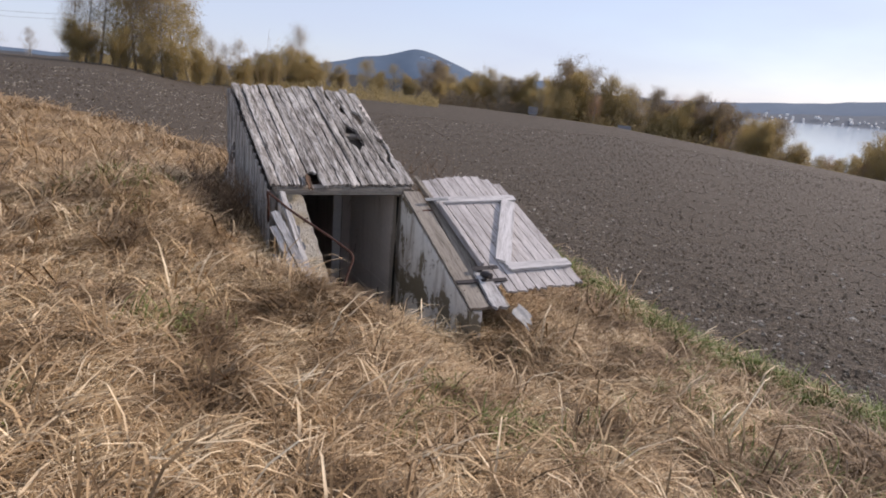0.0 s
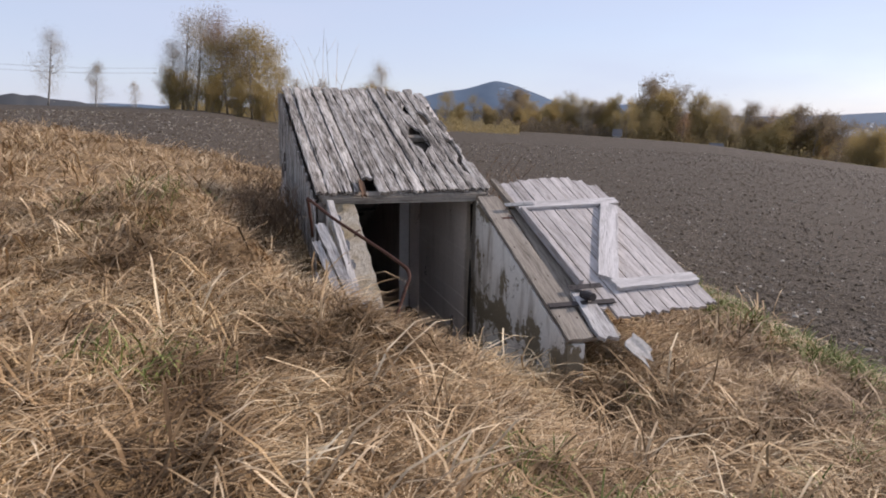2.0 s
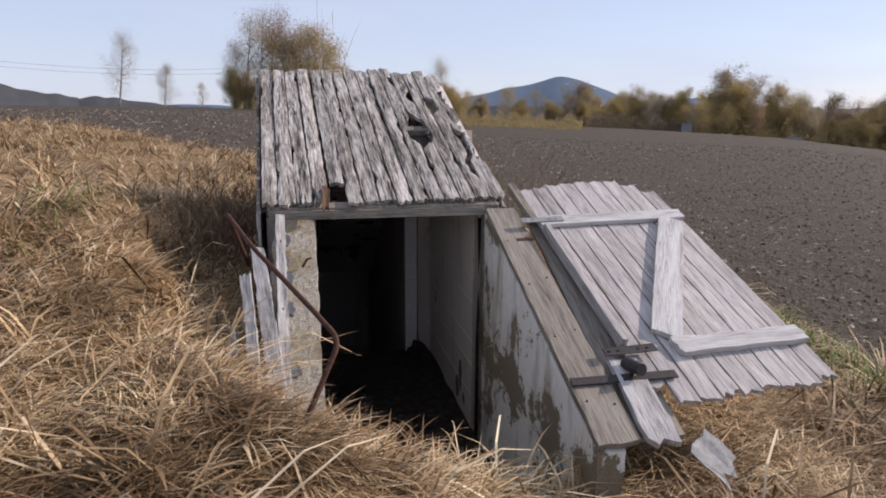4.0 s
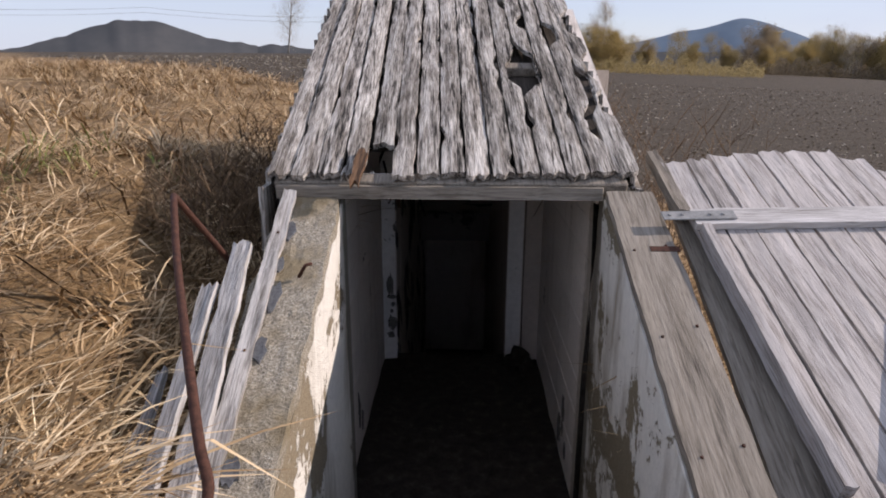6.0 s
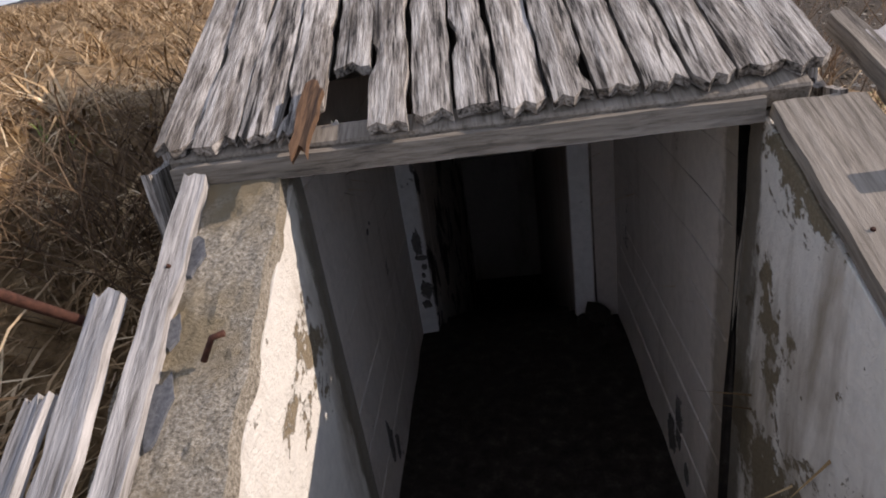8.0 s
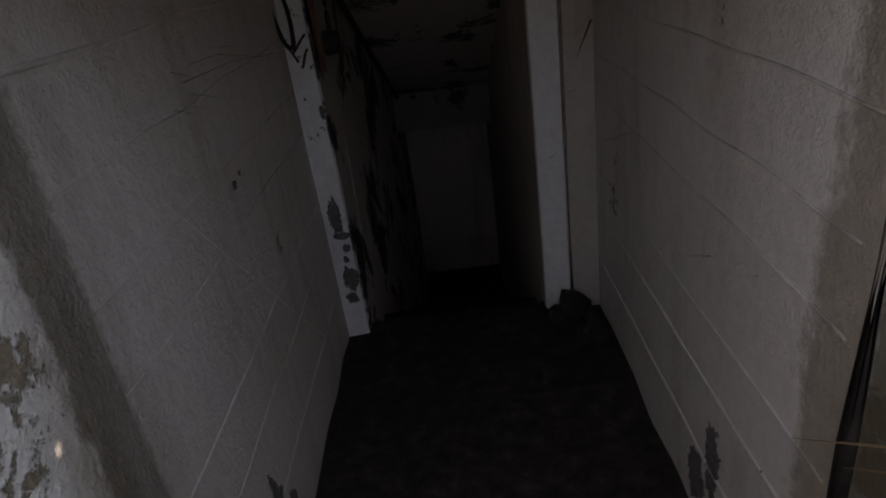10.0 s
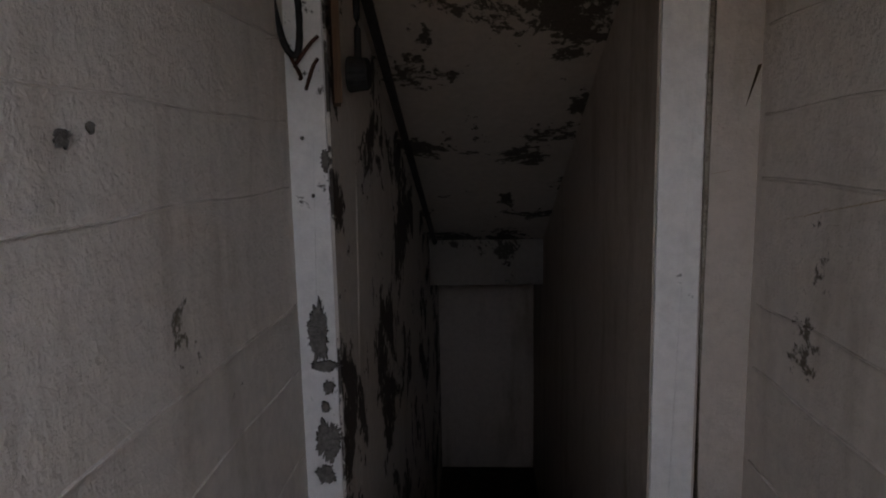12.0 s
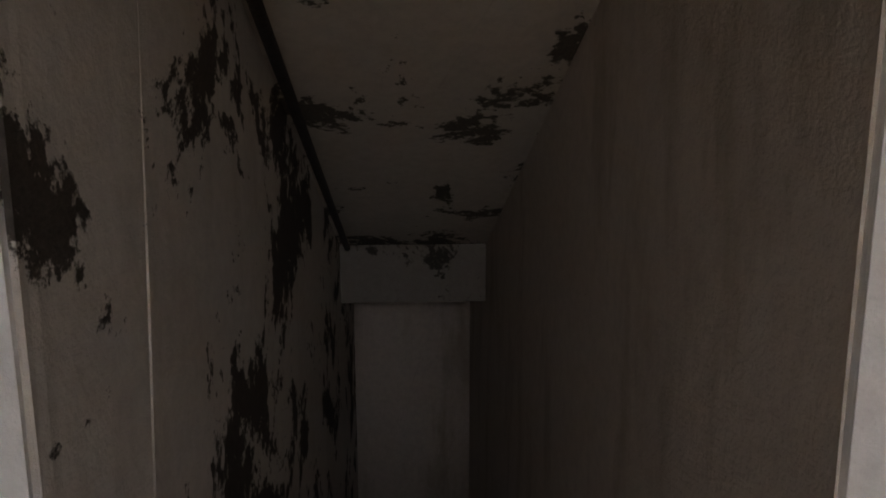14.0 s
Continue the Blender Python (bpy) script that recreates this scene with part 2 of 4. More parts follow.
LEAF_RED = island("reddish_buds", [(0.0, (0.24, 0.15, 0.10)), (1.0, (0.44, 0.29, 0.18))], 0.85, 0.0, 0.5)
# hill, shore and snow: the blue of distance haze is mixed into their colours
HILL = speckled("hazy_far_hill", [(0.35, (0.085, 0.125, 0.175)), (0.7, (0.11, 0.155, 0.21))], 0.004, 1.0, 0.0, 0.1)
WOODS = speckled("far_woods", [(0.35, (0.05, 0.055, 0.06)), (0.7, (0.085, 0.085, 0.085))], 0.02, 1.0, 0.0, 0.1)
SHORE = speckled("hazy_shore_woods", [(0.35, (0.065, 0.085, 0.11)), (0.7, (0.10, 0.12, 0.14))], 0.02, 1.0, 0.0, 0.1)
SNOW = speckled("hazy_far_snow", [(0.35, (0.45, 0.5, 0.58)), (0.7, (0.6, 0.65, 0.7))], 0.02, 1.0, 0.0, 0.1)
MEADOW = speckled("far_meadow", [(0.35, (0.20, 0.16, 0.075)), (0.7, (0.30, 0.25, 0.12))], 0.3, 1.0, 0.0, 0.1)
WATER = speckled("lake_water", [(0.35, (0.22, 0.26, 0.30)), (0.7, (0.26, 0.30, 0.34))], 0.01, 0.12, 0.0, 0.1, spec=0.5)
HOUSE_WHITE = speckled("white_house_paint", [(0.3, (0.7, 0.7, 0.68)), (0.7, (0.8, 0.8, 0.78))], 3, 0.7, 0.0, 0.01)


# ------------------------------------------------------------- mesh helpers
def part(name, bm, material, parent=None, label="", m=None, kind=""):
    me = bpy.data.meshes.new(name)
    bm.normal_update()
    bm.to_mesh(me)
    bm.free()
    me.materials.append(material)
    ob = new(name, me)
    if m is not None:
        ob.matrix_basis = m
    if parent is not None:
        ob.parent = parent
    return tagged(ob, label, kind=kind)


def raw(name, verts, faces, material, parent=None, label="", kind="", smooth=False):
    me = bpy.data.meshes.new(name)
    me.from_pydata(verts, [], faces)
    me.materials.append(material)
    if smooth:
        me.shade_smooth()
    ob = new(name, me)
    ob.parent = parent
    return tagged(ob, label, kind=kind)


def empty(name, m=None, label="", category="", group="", kind=""):
    ob = new(name)
    if m is not None:
        ob.matrix_basis = m
    return tagged(ob, label, category, group, kind)


def prism(points, lo, hi, axis="x", cuts=0, rough=0.0, seed=0):
    """A slab: an outline in the two other axes, stretched from lo to hi along one axis."""
    bm = bmesh.new()
    order = {"x": lambda a, b, c: (c, a, b), "y": lambda a, b, c: (a, c, b), "z": lambda a, b, c: (a, b, c)}[axis]
    low = [bm.verts.new(order(a, b, lo)) for a, b in points]
    high = [bm.verts.new(order(a, b, hi)) for a, b in points]
    k = len(points)
    bm.faces.new(low[::-1])
    bm.faces.new(high)
    for i in range(k):
        bm.faces.new((low[i], low[(i + 1) % k], high[(i + 1) % k], high[i]))
    bmesh.ops.recalc_face_normals(bm, faces=bm.faces[:])
    if cuts:
        bmesh.ops.triangulate(bm, faces=bm.faces[:])
        for _ in range(cuts):
            bmesh.ops.subdivide_edges(bm, edges=bm.edges[:], cuts=1)
        for v in bm.verts:
            d = noise.noise_vector((v.co + Vector((seed * 3.1, 0, 0))) * 5.0) + 0.5 * noise.noise_vector(v.co * 17.0)
            v.co += d * rough
    return bm


def block(x0, x1, y0, y1, z0, z1, bevel=0.0):
    bm = prism([(x0, y0), (x1, y0), (x1, y1), (x0, y1)], z0, z1, "z")
    if bevel:
        bmesh.ops.bevel(bm, geom=bm.edges[:], offset=bevel, segments=1, affect='EDGES')
    return bm


def board(width, length, thick, seed, wear=0.006, ends=0.02, cup=0.0, seg=0.05, bites=(), cols=4, along=5):
    """A worn board: x across, y along from 0, z up. bites: (y, depth, reach, side) broken out of an edge."""
    rnd = random.Random(seed)
    bm = bmesh.new()
    rows = max(3, int(length / seg))
    end_a = [rnd.uniform(0, ends) for _ in range(cols + 1)]
    end_b = [rnd.uniform(0, ends) for _ in range(cols + 1)]
    off = Vector((seed * 1.7, seed * 0.31, 0))
    top, low = [], []
    for i in range(rows + 1):
        f = i / rows
        line_t, line_l = [], []
        for j in range(cols + 1):
            s = j / cols * 2 - 1
            y = end_a[j] + f * (length - end_a[j] - end_b[j])
            left = -width / 2 + wear * noise.noise(off + Vector((0.0, y * 9, 1))) * 1.6
            right = width / 2 + wear * noise.noise(off + Vector((4.0, y * 9, 2))) * 1.6
            for by, depth, reach, side in bites:
                k = max(0.0, 1 - abs(y - by) / reach)
                k = min(1.0, k * 2.2) * depth * (1 + 0.35 * noise.noise(off + Vector((9, y * 40, 0))))
                if side < 0:
                    left += k
                else:
                    right -= k
            x = left + (right - left) * j / cols
            z = cup * s * s + wear * 0.7 * noise.noise(off + Vector((x * 30, y * along, 7)))
            line_t.append(bm.verts.new((x, y, thick + z)))
            line_l.append(bm.verts.new((x, y, z * 0.5)))
        top.append(line_t)
        low.append(line_l)
    for i in range(rows):
        for j in range(cols):
            bm.faces.new((top[i][j], top[i][j + 1], top[i + 1][j + 1], top[i + 1][j]))
            bm.faces.new((low[i][j], low[i + 1][j], low[i + 1][j + 1], low[i][j + 1]))
        bm.faces.new((low[i][0], top[i][0], top[i + 1][0], low[i + 1][0]))
        bm.faces.new((low[i][cols], low[i + 1][cols], top[i + 1][cols], top[i][cols]))
    for i in (0, rows):
        for j in range(cols):
            q = (low[i][j], low[i][j + 1], top[i][j + 1], top[i][j])
            bm.faces.new(q if i == 0 else q[::-1])
    return bm


def tube(points, radius, sides=8, taper=1.0):
    bm = bmesh.new()
    pts = [Vector(p) for p in points]
    rings = []
    for i, p in enumerate(pts):
        d = (pts[min(i + 1, len(pts) - 1)] - pts[max(i - 1, 0)]).normalized()
        q = d.to_track_quat('Z', 'Y')
        r = radius * (1 + (taper - 1) * i / max(1, len(pts) - 1))
        rings.append([bm.verts.new(p + q @ Vector((r * math.cos(a), r * math.sin(a), 0))) for a in [2 * math.pi * k / sides for k in range(sides)]])
    for a, b in zip(rings, rings[1:]):
        for k in range(sides):
            bm.faces.new((a[k], a[(k + 1) % sides], b[(k + 1) % sides], b[k])).smooth = True
    bm.faces.new(rings[0][::-1])
    bm.faces.new(rings[-1])
    return bm


def curve_points(points, steps=6):
    """A smooth line through a few points."""
    p = [Vector(q) for q in points]
    p = [p[0] * 2 - p[1]] + p + [p[-1] * 2 - p[-2]]
    out = []
    for i in range(1, len(p) - 2):
        for k in range(steps):
            t = k / steps
            out.append(0.5 * (2 * p[i] + (p[i + 1] - p[i - 1]) * t + (2 * p[i - 1] - 5 * p[i] + 4 * p[i + 1] - p[i + 2]) * t * t
                              + (3 * p[i] - p[i - 1] - 3 * p[i + 1] + p[i + 2]) * t ** 3))
    return out + [p[-2]]


# ------------------------------------------------------------- the lie of the land
HALF, THICK = 0.60, 0.19           # half the passage's width, thickness of its concrete cheeks
FRONT, BACK = -1.85, 2.45          # the cheeks' front end, the back of the roofed part
SLOPE = radians(22)
LINTEL_Z = 1.20


def slope_z(y):
    return LINTEL_Z + y * math.tan(SLOPE)


def field_edge(y):
    """x of the border between turf and ploughed soil."""
    return 3.7 + 0.25 * math.sin(y * 0.9) - (0.0 if y < 4 else min(3000.0, (y - 4) * 0.85))


def ground_z(x, y):
    z = 0.50 - 0.85 * math.tanh(x / 4.5)
    z += 0.42 * math.exp(-((x + 1.75) / 1.1) ** 2 - ((y - 0.9) / 1.9) ** 2)
    z += 0.16 * math.exp(-((x + 0.95) / 0.42) ** 2 - ((y + 1.75) / 0.5) ** 2)
    z -= 0.36 * math.exp(-((x + 1.28) / 0.38) ** 2 - ((y - 0.8) / 1.0) ** 2)
    z -= 0.22 * math.exp(-((x - 0.2) / 1.9) ** 2 - ((y + 3.9) / 2.0) ** 2)
    z += 0.011 * max(0.0, min(y, 90) - 4) * (0.5 - 0.5 * math.tanh((x - 10) / 30))
    z -= 0.016 * max(0.0, min(x, 420) - 6) + 0.09 * max(0.0, min(x, 420) - 60)
    z -= 0.054 * max(0.0, min(x, 420) - 6 - 0.75 * max(0.0, y))
    z -= 1.0 * max(0.0, (math.hypot(x, y) - 260) / 100)
    z += 0.95 * math.exp(-((x + 0.05) / 0.75) ** 4 - ((y - 3.0) / 1.1) ** 4)
    z -= 0.20 * math.exp(-((x - 0.45) / 0.7) ** 2 - ((y + 2.2) / 0.8) ** 2)
    z -= 0.30 * math.exp(-((x + 0.93) / 0.26) ** 2 - ((y + 0.65) / 0.8) ** 2)
    near = math.exp(-(x * x + (y + 2) ** 2) / 400)
    z += near * (0.07 * noise.noise(Vector((x * 0.9, y * 0.9, 0))) + 0.035 * noise.noise(Vector((x * 3.1, y * 3.1, 4))))
    return z


# ------------------------------------------------------------- ground
def spread(lo, hi, fine_lo, fine_hi, fine, growth=1.16):
    out = list(np.arange(fine_lo, fine_hi + 1e-6, fine))
    s = fine
    while out[-1] < hi:
        s *= growth
        out.append(out[-1] + s)
    s = fine
    while out[0] > lo:
        s *= growth
        out.insert(0, out[0] - s)
    return out


HOLE_X, HOLE_Y0, HOLE_Y1 = 0.72, -1.80, 2.40
gx = sorted(set([round(v, 4) for v in spread(-3000, 3000, -6.0, 6.0, 0.12)]))
gy = sorted(set([round(v, 4) for v in spread(-300, 3000, -7.2, 7.2, 0.12)]))


def build_ground():
    verts, turf, soil = [], [], []
    for x in gx:
        for y in gy:
            verts.append((x, y, ground_z(x, y)))
    ny = len(gy)
    for i in range(len(gx) - 1):
        for j in range(ny - 1):
            cx, cy = (gx[i] + gx[i + 1]) / 2, (gy[j] + gy[j + 1]) / 2
            if abs(cx) < HOLE_X and HOLE_Y0 < cy < HOLE_Y1:
                continue
            f = (i * ny + j, (i + 1) * ny + j, (i + 1) * ny + j + 1, i * ny + j + 1)
            is_soil = cx > field_edge(cy) + 0.12 * noise.noise(Vector((cx * 4, cy * 4, 0)))
            (soil if is_soil else turf).append(f)
    g = raw("ground", verts, turf + soil, TURF, None, "straw-covered grassy slope beside a dark ploughed field", "structure", True)
    g.data.materials.append(SOIL)
    mi = np.zeros(len(turf) + len(soil), dtype=np.int32)
    mi[len(turf):] = 1
    g.data.polygons.foreach_set("material_index", mi)
    return g


build_ground()

# ------------------------------------------------------------- cellar shell
FLOOR_Z = -0.51
POST_Y = 1.95                       # front of the white posts
STAIR_L, STAIR_R = -0.505, 0.335     # walls of the stair beyond the posts
STAIR_END = 5.0


def stair_ceiling(y):
    return 1.23 - (y - POST_Y) * 0.423


WEST = 0.545                        # inner face of the western cheek


def west_z(y):
    return LINTEL_Z + 0.48 * y


def cheek(name, x0, x1, label, top=slope_z, drop=0.02, wash=CHEEK_WASH):
    """One concrete side wall: sloping top over the stair hole, upright joint under the lintel."""
    out = [(FRONT, -1.2), (0.12, -1.2), (0.12, top(0.12) - drop), (FRONT, top(FRONT) - drop)]
    return part(name, prism(out, x0, x1, "x", 4, 0.006, 3), wash, None, label, kind="structure")


cheek("wall_east", HALF, HALF + 0.13, "stained limewashed concrete side wall with a sloping top")
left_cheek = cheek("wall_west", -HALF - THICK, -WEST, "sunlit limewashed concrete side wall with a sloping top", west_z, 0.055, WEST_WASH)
# bare rough top of the western wall, its boards having rotted away
coping_a, coping_b = Vector((-0.668, FRONT, west_z(FRONT) - 0.062)), Vector((-0.668, 0.06, west_z(0.06) - 0.062))
part("concrete_coping", board(0.25, (coping_b - coping_a).length, 0.058, 222, 0.011, 0.01, 0, 0.022, (), 14, 30), CONCRETE, left_cheek, "rough pebbly concrete top",
     Matrix.Translation(coping_a) @ (coping_b - coping_a).to_track_quat('Y', 'Z').to_matrix().to_4x4())


def inner_wall(name, x0, x1, flip):
    out = [(0.12, -1.2), (BACK, -1.2), (BACK, slope_z(BACK) - 0.06), (0.12, slope_z(0.12) - 0.06)]
    return part(name, prism(out, x0, x1, "x", 4, 0.003, 5), WHITEWASH, None, "whitewashed board-marked concrete wall of the entrance passage", kind="structure")


inner_wall("wall_passage_west", -HALF - THICK - 0.06, -HALF - 0.012, 1)
inner_wall("wall_passage_east", HALF - 0.012, HALF + THICK + 0.01, 0)

# dark joints between the sloping cheeks and the passage walls
for sx in (-1, 1):
    jx = HALF - 0.006 if sx > 0 else -HALF - 0.002
    bm = tube([(jx, 0.122, -0.5), (jx, 0.126, 0.3), (jx, 0.122, 1.15)], 0.018, 8)
    lo, hi = sorted((sx * (HALF + 0.022), sx * (HALF + 0.11)))
    # unseen block inside the walls, added to stop light leaking through the slit
    part("joint_fill", block(lo, hi, 0.06, 0.19, -0.9, 1.08), CONCRETE, left_cheek if sx < 0 else bpy.data.objects["wall_east"])
    part("joint", bm, FLOOR_DIRT, left_cheek if sx < 0 else bpy.data.objects["wall_east"])


def stair_shell():
    # thick walls on both sides of the stair, closing back to the white posts
    a = part("wall_stair_west", prism([(POST_Y, -2.6), (STAIR_END + 1.6, -2.6), (STAIR_END + 1.6, 0.2), (STAIR_END, 0.2), (POST_Y + 0.4, 1.25), (POST_Y, 1.7)], -1.0, STAIR_L, "x", 4, 0.004, 2), STAIR_WASH,
             None, "peeling limewashed wall with dark bare patches beside the stair", kind="structure")
    b = part("wall_stair_east", prism([(POST_Y, -2.6), (STAIR_END + 1.6, -2.6), (STAIR_END + 1.6, 0.2), (STAIR_END, 0.2), (POST_Y + 0.4, 1.25), (POST_Y, 1.7)], STAIR_R, 1.0, "x", 4, 0.004, 6), DULL_WASH,
             None, "dull limewashed wall beside the stair", kind="structure")
    part("ceiling", prism([(POST_Y + 0.05, stair_ceiling(POST_Y)), (STAIR_END, stair_ceiling(STAIR_END)), (STAIR_END, 0.15), (POST_Y + 0.4, 1.22), (POST_Y + 0.05, 1.6)], STAIR_L, STAIR_R, "x", 4, 0.004, 1),
         CEIL_WASH, None, "sloping concrete ceiling with dark mould patches", kind="structure")
    part("wall_header", prism([(STAIR_L, -0.40), (STAIR_R, -0.40), (STAIR_R, 0.15), (STAIR_L, 0.15)], STAIR_END, STAIR_END + 0.12, "y"), SHADED_WASH, None,
         "concrete header over the low doorway", kind="structure")
    part("wall_far", prism([(STAIR_L, -2.6), (STAIR_R, -2.6), (STAIR_R, 0.15), (STAIR_L, 0.15)], STAIR_END + 0.9, STAIR_END + 1.05, "y", 3, 0.004, 4), DULL_WASH, None,
         "pale wall at the foot of the stair", kind="structure")
    part("ceiling_far", block(STAIR_L, STAIR_R, STAIR_END + 0.12, STAIR_END + 0.9, -0.2, 0.0), STAIR_WASH, None, "concrete ceiling beyond the low doorway", kind="structure")
    return a, b


stair_shell()
# white posts in front of the stair walls
part("wall_post_west", prism([(POST_Y, -2.0), (POST_Y + 0.04, -2.0), (POST_Y + 0.04, 1.7), (POST_Y, 1.7)], -HALF - 0.03, STAIR_L - 0.008, "x", 3, 0.003, 9), PILASTER_WASH, None,
     "white painted post with peeled patches at the head of the stair", kind="structure")
bpy.data.objects["wall_post_west"].location.y = -0.012
part("wall_post_east", prism([(POST_Y, -2.0), (POST_Y + 0.04, -2.0), (POST_Y + 0.04, 1.7), (POST_Y, 1.7)], STAIR_R + 0.004, STAIR_R + 0.115, "x", 3, 0.003, 12), PILASTER_WASH, None,
     "white painted post with brown stained edge", kind="structure")
bpy.data.objects["wall_post_east"].location.y = -0.012

# floor: a dirt bank from the grass down to the passage floor, then steps
def bank():
    verts, faces = [], []
    xs = np.linspace(-HALF - 0.1, HALF + 0.1, 16)
    ys = np.linspace(-2.05, POST_Y + 0.06, 60)
    for x in xs:
        for y in ys:
            k = min(1.0, max(0.0, (y + 1.95) / 1.45))
            k = k * k * (3 - 2 * k)
            top = ground_z(x, -1.95) - 0.04
            z = top * (1 - k) + FLOOR_Z * k + 0.03 * noise.noise(Vector((x * 4, y * 4, 2)))
            verts.append((x, y, z))
    n = len(ys)
    for i in range(len(xs) - 1):
        for j in range(n - 1):
            faces.append((i * n + j, (i + 1) * n + j, (i + 1) * n + j + 1, i * n + j + 1))
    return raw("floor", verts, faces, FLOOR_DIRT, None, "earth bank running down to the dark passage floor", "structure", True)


bank()
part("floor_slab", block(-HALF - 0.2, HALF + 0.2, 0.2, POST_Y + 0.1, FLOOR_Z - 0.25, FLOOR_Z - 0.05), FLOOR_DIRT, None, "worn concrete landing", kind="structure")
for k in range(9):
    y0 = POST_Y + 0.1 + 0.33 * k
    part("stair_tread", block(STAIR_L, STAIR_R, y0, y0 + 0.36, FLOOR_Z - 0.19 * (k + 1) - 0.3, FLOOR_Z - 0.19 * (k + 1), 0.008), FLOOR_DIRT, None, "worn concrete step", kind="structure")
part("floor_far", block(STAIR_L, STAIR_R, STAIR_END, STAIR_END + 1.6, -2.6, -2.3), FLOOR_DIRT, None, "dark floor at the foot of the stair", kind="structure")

# under-board wood, coloured dark to give the roof's holes their shade
SHADED_WOOD = wood("shaded_under_wood", (0.10, 0.085, 0.07), (0.06, 0.05, 0.042), (0.02, 0.017, 0.014), 0.8, 0.4)
# ------------------------------------------------------------- roof over the entrance
ROOF = pose(0, 0, LINTEL_Z + 0.055, 22, 0, 0)
ROOF_LEN = 2.60
roof = empty("plank_roof", ROOF, "rotten grey plank roof with broken holes over the entrance", "roof")


def build_roof():
    rnd = random.Random(5)
    n = 15
    left0, right0, left1, right1 = -0.87, 0.76, -0.98, 0.70
    for k in range(n):
        f = (k + 0.5) / n
        lo, hi = left0 + (right0 - left0) * f, left1 + (right1 - left1) * f
        start, length, bites = rnd.uniform(-0.01, 0.03), ROOF_LEN + rnd.uniform(-0.05, 0.04), []
        for _ in range(3):
            bites.append((rnd.uniform(0.1, 2.5), rnd.uniform(0.006, 0.018), rnd.uniform(0.04, 0.15), rnd.choice((-1, 1))))
        if k == 4:
            start, length = 0.27, ROOF_LEN - 0.27
        if k == 3:
            bites.append((0.04, 0.05, 0.10, 1))
        if k == 10:
            bites += [(1.10, 0.06, 0.22, 1), (2.3, 0.03, 0.2, 1)]
        if k == 11:
            bites += [(1.15, 0.10, 0.36, -1), (1.9, 0.05, 0.15, 1)]
        if k == 13:
            bites += [(1.7, 0.06, 0.22, -1), (0.5, 0.05, 0.2, 1)]
        if k == 14:
            bites += [(1.9, 0.07, 0.3, 1), (1.2, 0.05, 0.2, 1), (0.7, 0.06, 0.15, 1), (0.9, 0.05, 0.3, -1)]
            start, length = 0.04, ROOF_LEN - 0.10
        w = (right0 - left0) / n
        turn = math.degrees(math.atan2(hi - lo, ROOF_LEN))
        part("plank", board(w * rnd.uniform(0.86, 0.97), length, 0.028, 40 + k, 0.005, 0.05, -0.004, 0.035, bites), ROOF_WOOD, roof, "",
             pose(lo, start, 0.012 * rnd.random(), rnd.uniform(-0.2, 0.3), rnd.uniform(-4, 4), -turn))
    # closed boards below the visible planks: stop sun, hole shade put into colour
    for k in range(10):
        y0 = 0.42 if k in (2, 3) else 0.10
        part("under_board", board(0.166, ROOF_LEN - y0 - 0.02, 0.018, 400 + k, 0.002, 0.01, 0, 0.3), SHADED_WOOD, roof, "", pose(-0.80 + 0.163 * k, y0, -0.085 + 0.006 * (k % 2), 0, 0, 1.6))
    # battens under the planks
    for v in (0.06, 1.3, 2.5):
        part("batten", block(-0.84, 0.70, v - 0.04, v + 0.04, -0.06, -0.004, 0.006), RAIL_WOOD, roof)


build_roof()
lintel = part("lintel_beam", board(0.085, 1.42, 0.055, 77, 0.006, 0.015), RAIL_WOOD, None, "weathered timber lintel beam under the planks",
              pose(-0.825, 0.03, LINTEL_Z - 0.01, 0, -2.4, -90))
tagged(lintel, category="beam")
stump = part("broken_plank_end", board(0.05, 0.30, 0.02, 78, 0.012, 0.06), BROWN_WOOD, None, "splintered brown end of a broken roof plank", ROOF @ pose(-0.47, -0.10, 0.03, 4, 0, -3))
tagged(stump, category="plank")
sliver = part("wood_sliver", board(0.022, 0.15, 0.006, 79, 0.006, 0.05), GREY_WOOD, None, "pale sunlit splinter hanging under the broken plank", pose(-0.412, 0.082, LINTEL_Z + 0.105, -88, 0, 12))
tagged(sliver, category="splinter")


def side_boards(sx):
    x = -0.90 if sx < 0 else 0.74
    side = empty("roof_side" , None, "weathered boarded side under the plank roof", "boarding", "sides of the roof")
    for k in range(17):
        y = 0.06 + 0.145 * k
        xx = x - (0.11 if sx < 0 else 0.06) * y / 2.5
        z0 = ground_z(xx, y) - 0.15
        part("board", board(0.14, max(0.2, slope_z(y) + 0.02 - z0), 0.022, 100 + k + sx * 30, 0.005, 0.02, 0, 0.08), ROOF_WOOD, side, "",
             Matrix.Translation((xx, y, z0)) @ Matrix(((0, 0, 1, 0), (1, 0, 0, 0), (0, 1, 0, 0), (0, 0, 0, 1))))
    return side


side_boards(-1)
side_boards(1)
back = empty("roof_back", None, "weathered boarded back under the plank roof", "boarding")
for k in range(12):
    x = -0.95 + 0.14 * k
    z0 = 1.32
    part("board", board(0.138, slope_z(BACK) - z0, 0.022, 160 + k, 0.004, 0.02, 0, 0.1), ROOF_WOOD, back, "", pose(x, BACK + 0.03, z0, 90, 0, 0))

